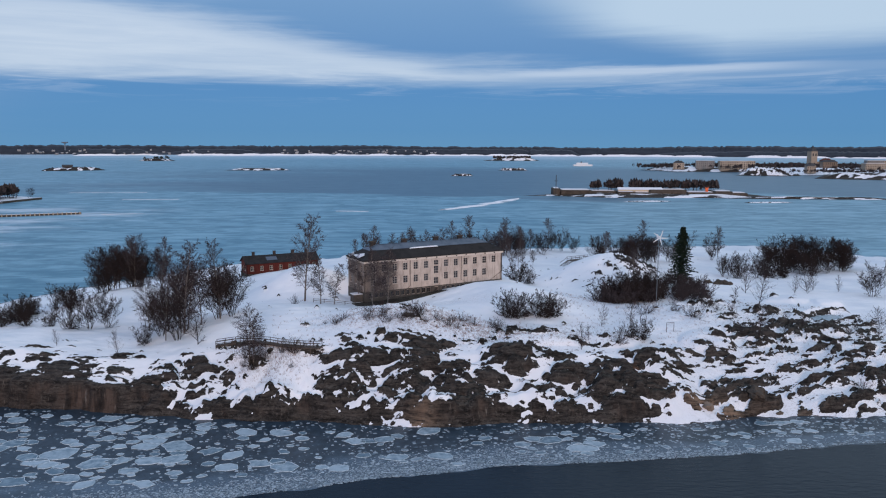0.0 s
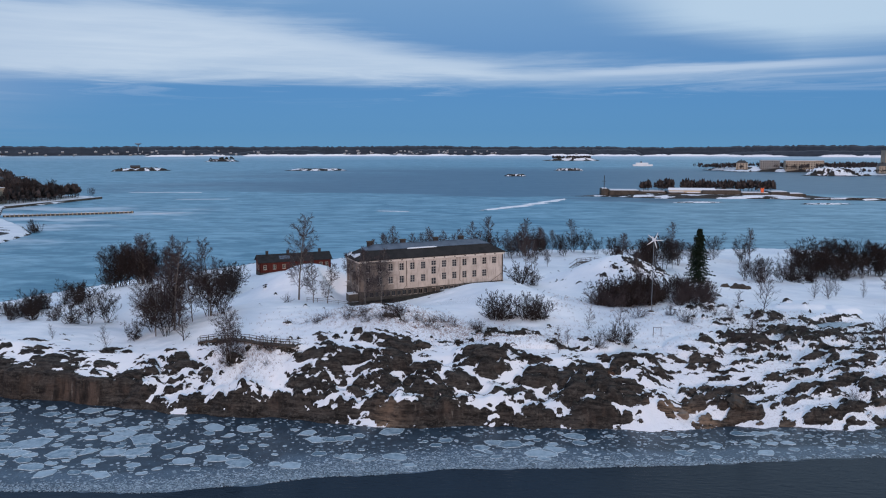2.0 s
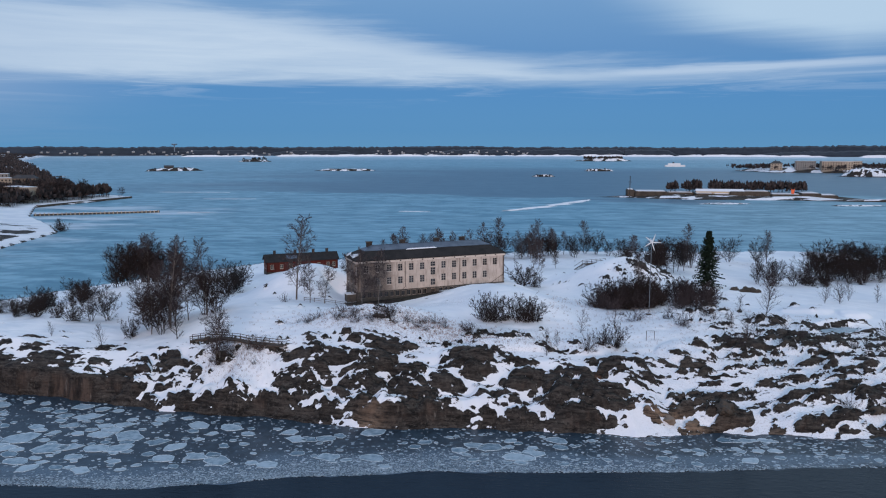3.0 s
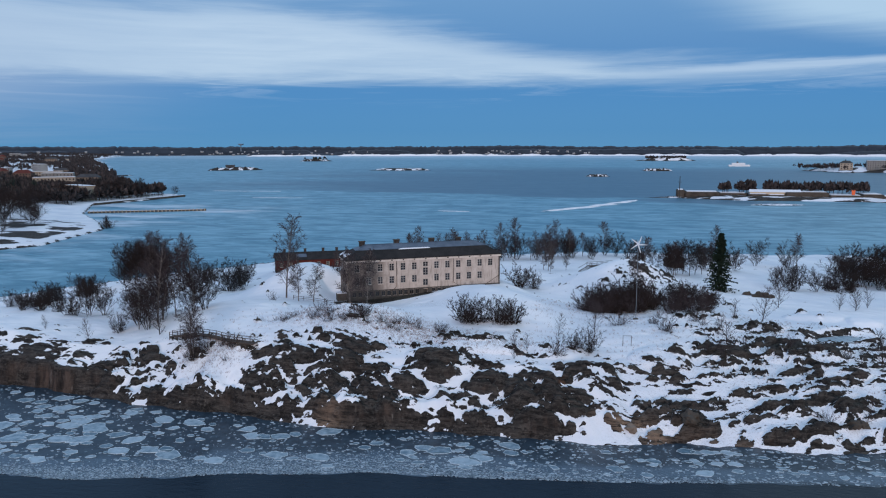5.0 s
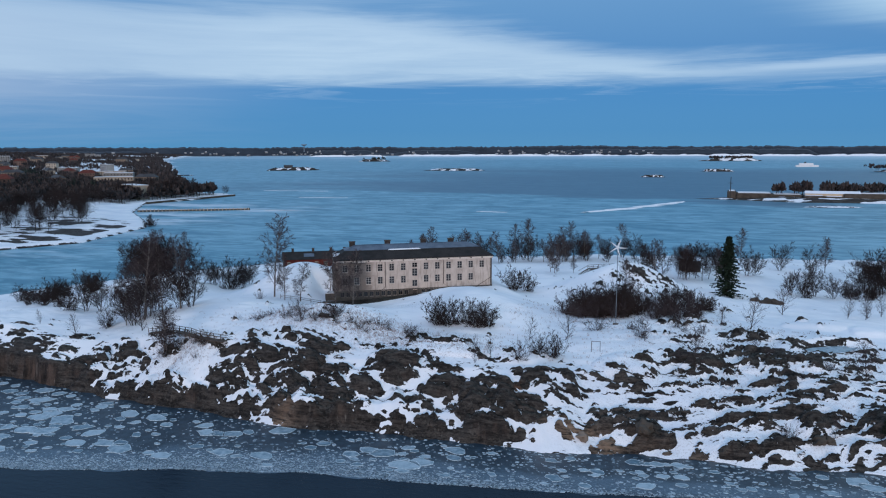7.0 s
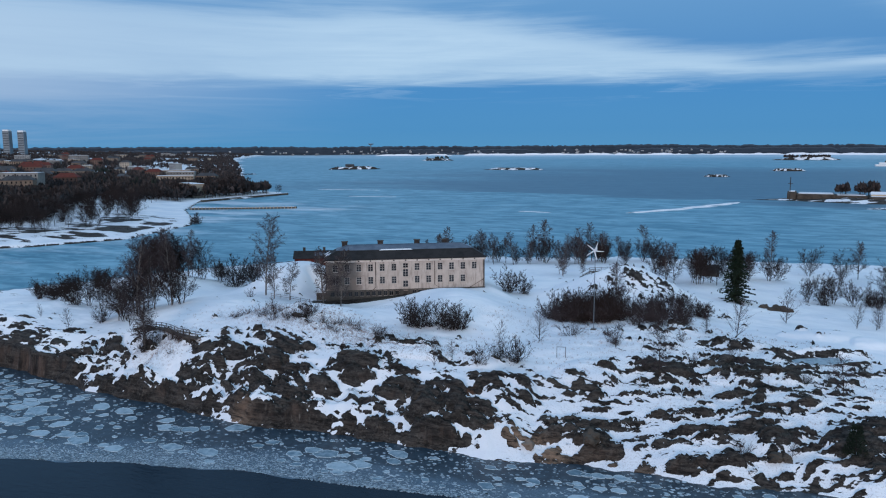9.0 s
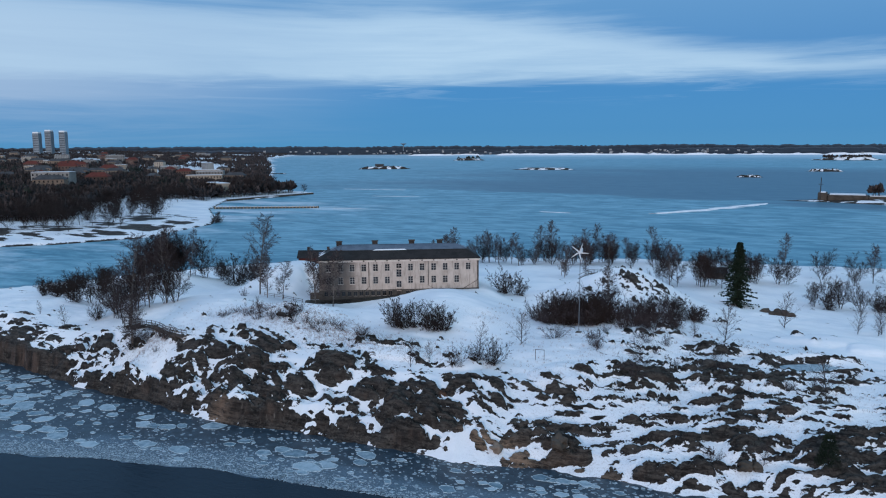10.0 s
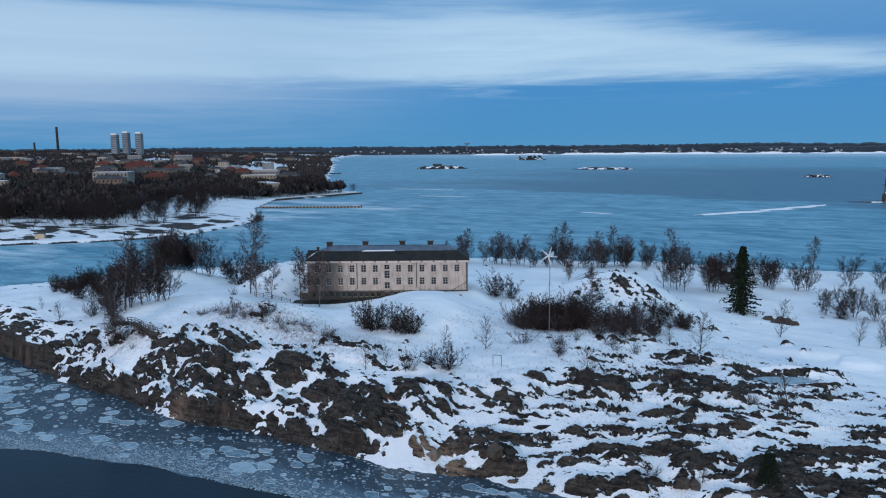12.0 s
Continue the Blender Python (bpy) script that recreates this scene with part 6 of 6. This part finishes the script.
part("nave", box_bm(8.02, 36, -7, 7, -2, 10, 0.3), TOWN_WALLS[0], church)
for k in (-3.5, 3.5):
    part("window", box_bm(k - 1.4, k + 1.4, -8.2, -7.8, 23, 29), GLASS, church)
ferry = thing("ferry", pose(380, 2000, 0, 0, 0, 5), "small white ferry lying in the far ice", "ship")
part("hull", box_bm(-26, 26, -5, 5, -1, 4.5, 0.8), WHITE, ferry)
part("deckhouse", box_bm(-18, 14, -4, 4, 4.51, 9, 0.4), WHITE, ferry)
part("funnel", box_bm(-6, -2, -1.5, 1.5, 9.01, 12, 0.3), IRON, ferry)

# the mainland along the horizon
# blue haze of the distance is put into the woods' dark colour
hz = Mat("horizon_woods_hazed", 0.95)
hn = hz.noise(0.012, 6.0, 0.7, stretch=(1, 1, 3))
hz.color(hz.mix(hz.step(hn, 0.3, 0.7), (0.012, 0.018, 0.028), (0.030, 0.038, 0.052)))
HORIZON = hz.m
for ring, (R, top, seed, a0, a1) in enumerate(((4750, 64, 3, -64, 48), (4450, 42, 9, -50, 12), (4300, 40, 15, 6, 48))):
    vv, ff, n = [], [], 700
    for i in range(n + 1):
        a = radians(a0 + (a1 - a0) * i / n)
        q = i * 120.0 / n * (a1 - a0) / 112
        rr = R - 130 * float(fbm(np.array([q / 6.0]), np.array([0.3]), 600 + seed, 3)[0])
        hill = top * (0.62 + 0.38 * float(fbm(np.array([q / 9.0]), np.array([0.7]), 620 + seed, 2)[0]) + 0.16 * (float(vnoise(np.array([q * 5.5]), np.array([0.2]), 640 + seed)[0]) - 0.5))
        if ring:
            hill *= float(smooth(fbm(np.array([q / 7.0]), np.array([0.9]), 660 + seed, 2), 0.36, 0.52)[0])
        for f_, h in ((0.0, -1.0), (0.03, hill * 0.35), (0.16, hill * 0.85), (0.5, hill), (1.0, -2.0)):
            d_ = rr + 260 * f_
            vv.append((60 + d_ * math.sin(a), 20 + d_ * math.cos(a), h))
    for i in range(n):
        for j in range(4):
            ff.append((5 * i + j, 5 * i + 5 + j, 5 * i + 6 + j, 5 * i + 1 + j))
    tagged(part("backdrop_coast", mesh_of("backdrop_coast", vv, ff, HORIZON)), "dark wooded mainland coast along the horizon, haze tinted into its colour", "coast", kind="structure")
sv, sf = [], []
bank_n = 0
while bank_n < 240:
    a = far_rnd.uniform(-47, 46)
    if float(fbm(np.array([a / 5.0]), np.array([0.4]), 700, 2)[0]) < 0.44:
        continue
    d0 = far_rnd.uniform(4020, 4260)
    L_, h = far_rnd.uniform(20, 95), far_rnd.uniform(3, 11)
    cx, cy = 60 + d0 * math.sin(radians(a)), 20 + d0 * math.cos(radians(a))
    ux, uy = math.cos(radians(a)), -math.sin(radians(a))
    o = len(sv)
    for f_, hh in ((-1, 0), (-0.5, h * far_rnd.uniform(0.5, 1)), (0.2, h), (0.6, h * far_rnd.uniform(0.4, 0.9)), (1, 0)):
        sv.extend(((cx + ux * L_ * f_, cy + uy * L_ * f_, -1), (cx + ux * L_ * f_ + 8 * uy, cy + uy * L_ * f_ + 8 * ux, hh), (cx + ux * L_ * f_ + 30 * math.sin(radians(a)), cy + uy * L_ * f_ + 30 * math.cos(radians(a)), -1)))
    for i in range(4):
        for j in (0, 1):
            sf.append((o + 3 * i + j, o + 3 * i + 3 + j, o + 3 * i + 4 + j, o + 3 * i + 1 + j))
    bank_n += 1
tagged(part("shore_snow", mesh_of("shore_snow", sv, sf, SNOW)), "snowy rocks along the far mainland shore", "shore", kind="stuff")
far_house = as_mesh("far_building", box_bm(-9, 9, -6, 6, -2, 13, 0.3), TOWN_WALLS[1])
far_roof = as_mesh("roof", box_bm(-9.4, 9.4, -6.4, 6.4, 13.01, 14.5, 0.3), SNOW)
fb0 = None
for k in range(105):
    a = radians(far_rnd.choice((far_rnd.gauss(-28, 4), far_rnd.gauss(-13, 5), far_rnd.gauss(-5, 3), far_rnd.uniform(-45, 10))))
    d0 = far_rnd.uniform(4180, 4330)
    m = pose(60 + d0 * math.sin(a), 20 + d0 * math.cos(a), far_rnd.uniform(2, 24), 0, 0, -math.degrees(a)) @ Matrix.Diagonal((far_rnd.uniform(0.5, 1.4), 1, far_rnd.uniform(0.4, 0.9), 1))
    if fb0 is None:
        fb0 = tagged(part("far_building", far_house, None, None, "", m), "pale building on the far mainland shore", "building", "buildings on the far shore")
        part("roof", far_roof, None, fb0, "snow-covered roof")
    else:
        copy_thing(fb0, m)
wt = thing("water_tower", pose(60 + 4350 * math.sin(radians(-27.6)), 20 + 4350 * math.cos(radians(-27.6)), 25), "far water tower with a wide bowl", "water tower")
part("shaft", rod_bm([(0, 0, 0), (0, 0, 36)], 3, 12), TOWER, wt)
v, f = tube([Vector((0, 0, 34)), Vector((0, 0, 40)), Vector((0, 0, 43))], [5, 17, 17], 24)
part("bowl", mesh_of("bowl", v, f, TOWER), None, wt)


# low snowy pressure ridges on the bay ice
def ice_ridge(pts, w, h):
    vv, ff = [], []
    n = 40
    for i in range(n + 1):
        f_ = i / n
        x = float(np.interp(f_, np.linspace(0, 1, len(pts)), [p_[0] for p_ in pts]))
        y = float(np.interp(f_, np.linspace(0, 1, len(pts)), [p_[1] for p_ in pts]))
        k = w * math.sin(math.pi * min(1, max(0.03, f_))) ** 0.5 * far_rnd.choice((0.15, 0.5, 0.9, 1.3))
        vv.extend(((x - k, y - 0.4 * k, 0.01), (x - 0.4 * k, y, h * far_rnd.uniform(0.3, 1)), (x + 0.4 * k, y, h * far_rnd.uniform(0.3, 1)), (x + k, y + 0.4 * k, 0.01)))
    for i in range(n):
        for j in range(3):
            ff.append((4 * i + j, 4 * i + j + 1, 4 * i + j + 5, 4 * i + j + 4))
    tagged(part("ice_ridge", mesh_of("ice_ridge", vv, ff, SNOW)), "low snow-covered pressure ridge on the bay ice", "ice ridge", "pressure ridges on the ice")


ice_ridge([(2, 598), (36, 650), (78, 738)], 10.0, 0.6)
ice_ridge([(-82, 586), (-58, 582)], 5.0, 0.3)
ice_ridge([(-300, 700), (-250, 706)], 6.0, 0.3)
ice_ridge([(-250, 548), (-225, 558)], 6.0, 0.3)
ice_ridge([(-400, 800), (-320, 806)], 7.0, 0.3)

# ---- small things on the island ----


def wind_turbine():
    x, y = 54.2, 180.2
    z = ground_at(x, y)
    ob = thing("wind_turbine", pose(x, y, z), "small white wind turbine on a slim pole", "wind turbine")
    part("pole", rod_bm([(0, 0, -0.5), (0, 0, 17.3)], 0.075), TOWER, ob)
    part("footing", box_bm(-0.6, 0.6, -0.6, 0.6, -0.5, 0.12, 0.04), GRANITE, ob)
    na = part("nacelle", box_bm(-0.28, 0.28, -0.7, 0.8, 17.2, 17.8, 0.12), WHITE, ob)
    part("tail_vane", box_bm(-0.03, 0.03, 0.8, 2.1, 17.2, 18.1, 0.02), WHITE, na)
    blade = mesh_of("blade", [(-0.16, -0.03, 0.1), (0.16, -0.03, 0.1), (0.30, -0.02, 0.9), (0.05, -0.01, 3.1), (-0.08, -0.01, 3.1), (-0.16, 0.03, 0.1), (0.16, 0.05, 0.1), (0.30, 0.03, 0.9), (0.05, 0.01, 3.1), (-0.08, 0.01, 3.1)],
                    [(0, 1, 2, 3, 4), (9, 8, 7, 6, 5), (0, 5, 6, 1), (1, 6, 7, 2), (2, 7, 8, 3), (3, 8, 9, 4), (4, 9, 5, 0)], WHITE)
    hub = part("hub", rod_bm([(0, -1.0, 17.5), (0, -0.72, 17.5)], 0.22, 10), WHITE, ob)
    for k in range(5):
        part("blade", blade, None, hub, "", pose(0, -0.85, 17.5, 0, 20 + 72 * k, 0) @ Matrix.Scale(0.66, 4))
    for a in (30, 150, 270):
        dx, dy = 6 * math.cos(radians(a)), 6 * math.sin(radians(a))
        part("guy_wire", rod_bm([(0, 0, 12), (dx, dy, ground_at(x + dx, y + dy) - z)], 0.012, 4), IRON, ob)


def boardwalk():
    pts = [(-45.5, 148.9), (-42.0, 149.4), (-38.5, 148.8), (-34.5, 147.4), (-31.0, 145.8), (-27.0, 144.8), (-23.0, 143.9)]
    path = [Vector((x, y, ground_at(x, y) + 0.55)) for x, y in pts]
    for k in range(1, len(path) - 1):
        path[k].z = max(path[k].z, (path[k - 1].z + path[k + 1].z) / 2 - 0.1)
    ob = thing("boardwalk", pose(0, 0, 0), "weathered wooden footbridge with post-and-rail railings", "footbridge")
    for a, b in zip(path, path[1:]):
        way = b - a
        n = Vector((-way.y, way.x, 0)).normalized()
        count = max(2, int(way.length / 0.35))
        turn = math.degrees(math.atan2(way.y, way.x))
        plank = as_mesh("plank", box_bm(-0.15, 0.15, -0.75, 0.75, -0.04, 0.04), OLDWOOD)
        for k in range(count):
            q = a.lerp(b, (k + 0.5) / count)
            part("plank", plank, None, ob, "", pose(q.x, q.y, q.z, 0, 0, turn))
        for s_ in (-0.78, 0.78):
            part("beam", rod_bm([a + n * s_ * 0.8 - Vector((0, 0, 0.14)), b + n * s_ * 0.8 - Vector((0, 0, 0.14))], 0.09, 4), OLDWOOD, ob)
            for h in (0.55, 1.05):
                part("rail", rod_bm([a + n * s_ + Vector((0, 0, h)), b + n * s_ + Vector((0, 0, h))], 0.065, 6), OLDWOOD, ob)
            for f_ in (0.0, 0.5):
                q = a.lerp(b, f_) + n * s_
                part("post", rod_bm([(q.x, q.y, ground_at(q.x, q.y) - 0.3), (q.x, q.y, q.z + 1.12)], 0.075, 6), OLDWOOD, ob)


def lookout():
    x, y = 42.5, 237.0
    z = ground_at(x, y)
    ob = thing("lookout_platform", pose(x, y, z, 0, 0, 32), "wooden lookout stair with railings on the snowy knoll", "platform")
    part("deck", box_bm(0, 9, -1.4, 1.4, 0.9, 1.1, 0.02), OLDWOOD, ob)
    for s_ in (-1.4, 1.4):
        for h in (1.6, 2.1):
            part("rail", rod_bm([(0, s_, h), (9, s_, h)], 0.06, 6), OLDWOOD, ob)
        for k in range(6):
            part("post", rod_bm([(1.8 * k, s_, -2.0), (1.8 * k, s_, 2.15)], 0.07, 6), OLDWOOD, ob)
    for k in range(7):
        part("tread", box_bm(-0.45 * k - 0.42, -0.45 * k - 0.05, -1.1, 1.1, 0.9 - 0.2 * (k + 1), 0.96 - 0.2 * (k + 1)), OLDWOOD, ob)
    for s_ in (-1.15, 1.15):
        part("string", rod_bm([(0, s_, 0.95), (-3.2, s_, -0.6)], 0.1, 4), OLDWOOD, ob)
        part("rail", rod_bm([(0, s_, 2.05), (-3.2, s_, 0.5)], 0.06, 6), OLDWOOD, ob)


def shed(x, y, turn, L, D, H, label, roof):
    ob = thing("shed", pose(x, y, ground_at(x, y), 0, 0, turn), label, "shed")
    part("body", box_bm(0, L, 0, D, -1, H, 0.03), OLDWOOD, ob)
    q = [(-0.4, -0.4, H), (L + 0.4, -0.4, H), (L + 0.4, D + 0.4, H), (-0.4, D + 0.4, H), (-0.4, D / 2, H + D * 0.35), (L + 0.4, D / 2, H + D * 0.35)]
    part("roof", mesh_of("roof", q, [(0, 1, 5, 4), (2, 3, 4, 5), (0, 4, 3), (1, 2, 5), (3, 2, 1, 0)], roof), None, ob)
    part("door", box_bm(L * 0.4, L * 0.4 + 1, -0.06, -0.003, 0, 2.0), IRON, ob)


def goal():
    x, y = 51.7, 160.5
    ob = thing("wooden_frame", pose(x, y, ground_at(x, y), 0, 0, 8), "plain wooden post frame standing in snow", "frame")
    for s_ in (-0.85, 0.85):
        part("post", rod_bm([(s_, 0, -0.4), (s_, 0, 2.1)], 0.06, 6), OLDWOOD, ob)
    part("crossbar", rod_bm([(-0.9, 0, 2.1), (0.9, 0, 2.1)], 0.055, 6), OLDWOOD, ob)


def fence(x0, y0, x1, y1):
    a, b = Vector((x0, y0, 0)), Vector((x1, y1, 0))
    ob = thing("fence", pose(0, 0, 0), "dark weathered post-and-rail fence by the house", "fence")
    n = max(2, int((b - a).length / 2.2))
    pts = []
    for k in range(n + 1):
        q = a.lerp(b, k / n)
        q.z = ground_at(q.x, q.y)
        pts.append(q)
        part("post", rod_bm([q - Vector((0, 0, 0.3)), q + Vector((0, 0, 1.1))], 0.07, 6), OLDWOOD, ob)
    for h in (0.5, 0.95):
        for q, r in zip(pts, pts[1:]):
            part("rail", rod_bm([q + Vector((0, 0, h)), r + Vector((0, 0, h))], 0.055, 4), OLDWOOD, ob)


def boulder(x, y, r, seed, mat=None, label="grey weathered boulder half buried in snow"):
    rnd = random.Random(seed)
    bm = bmesh.new()
    bmesh.ops.create_icosphere(bm, subdivisions=3, radius=1.0)
    for v in bm.verts:
        k = 1 + 0.6 * noise.noise(v.co * 1.3 + Vector((seed, 0, 0))) + 0.25 * noise.noise(v.co * 3.5 + Vector((0, seed, 0)))
        v.co = Vector((v.co.x * k * 1.25, v.co.y * k, v.co.z * k * 0.75))
    ob = part("boulder", bm, mat or GRANITE, None, "", pose(x, y, ground_at(x, y) + r * 0.12, 0, 0, rnd.uniform(0, 360)) @ Matrix.Scale(r, 4))
    tagged(ob, label, "boulder", "boulders on the slope")


wind_turbine()
boardwalk()
lookout()
shed(70, 289, 14, 6.5, 4.5, 1.9, "dark wooden shed behind the knoll", ROOF_DARK)
goal()
fence(-31, 181.5, -21, 184.5)
for k, (x, y, r) in enumerate(((52, 136.6, 1.0), (56, 137.0, 0.7), (90, 143.2, 1.1), (91.6, 143.8, 0.8), (62, 138.6, 1.4), (20, 158.5, 0.5), (25, 157.6, 0.4), (92.8, 241.4, 1.7), (95, 240.8, 1.4), (89.8, 243, 1.1), (30, 160, 0.4), (70, 187, 0.7))):
    boulder(x, y, r, k + 3, TOWN_WALLS[0] if k < 2 else None, "pale ochre boulder above the waterline" if k < 2 else "grey weathered boulder half buried in snow")

# a frozen rock pool on the eastern slope
pv = [(99 + 5.2 * math.cos(a) * k, 185.2 + 2.6 * math.sin(a) * k + 0.45 * 5.2 * math.cos(a) * k) for a, k in ((6.283 * i / 14, 0.85 + 0.3 * random.Random(i).random()) for i in range(14))]
pz_ = 7.97
tagged(part("frozen_pool", mesh_of("frozen_pool", [(x, y, pz_) for x, y in pv] + [(x, y, pz_ - 0.6) for x, y in pv], [tuple(range(14))] + [(i, i + 14, (i + 1) % 14 + 14, (i + 1) % 14) for i in range(14)], FLOE)), "small frozen pool of blue ice among rocks", "frozen pool")

# dry grass standing through the snow on the bank below the house
grass_rng = np.random.default_rng(4)
gxs = np.concatenate([grass_rng.normal(4, 15, 2600), grass_rng.normal(-33, 5, 700), grass_rng.uniform(30, 110, 1500)])
gys = np.concatenate([157 - 0.05 * gxs[:2600] + grass_rng.normal(0, 3.8, 2600), grass_rng.normal(143.5, 3, 700), grass_rng.uniform(150, 200, 1500)])
gzs, gcover, _, _ = terrain(gxs, gys)
gv, gf = [], []
for x, y, z, c in zip(gxs, gys, gzs, gcover):
    if c > 0.5 or not (-45 < x < 120):
        continue
    for b in range(5):
        a, l_, h = plant_rnd.uniform(0, 6.283), plant_rnd.uniform(0.05, 0.28), plant_rnd.uniform(0.18, 0.5)
        dx, dy = plant_rnd.uniform(-0.25, 0.25), plant_rnd.uniform(-0.25, 0.25)
        o = len(gv)
        gv.extend(((x + dx - 0.022, y + dy, z - 0.05), (x + dx + 0.022, y + dy, z - 0.05), (x + dx + l_ * math.cos(a), y + dy + l_ * math.sin(a), z + h)))
        gf.append((o, o + 1, o + 2))
dg = Mat("dry_grass", 0.9)
dg.color(dg.mix(dg.island(), (0.17, 0.12, 0.105), (0.42, 0.33, 0.30)))
tagged(part("dry_grass", mesh_of("dry_grass", gv, gf, dg.m)), "pinkish-brown dry grass standing through the snow", "dry grass", kind="stuff")
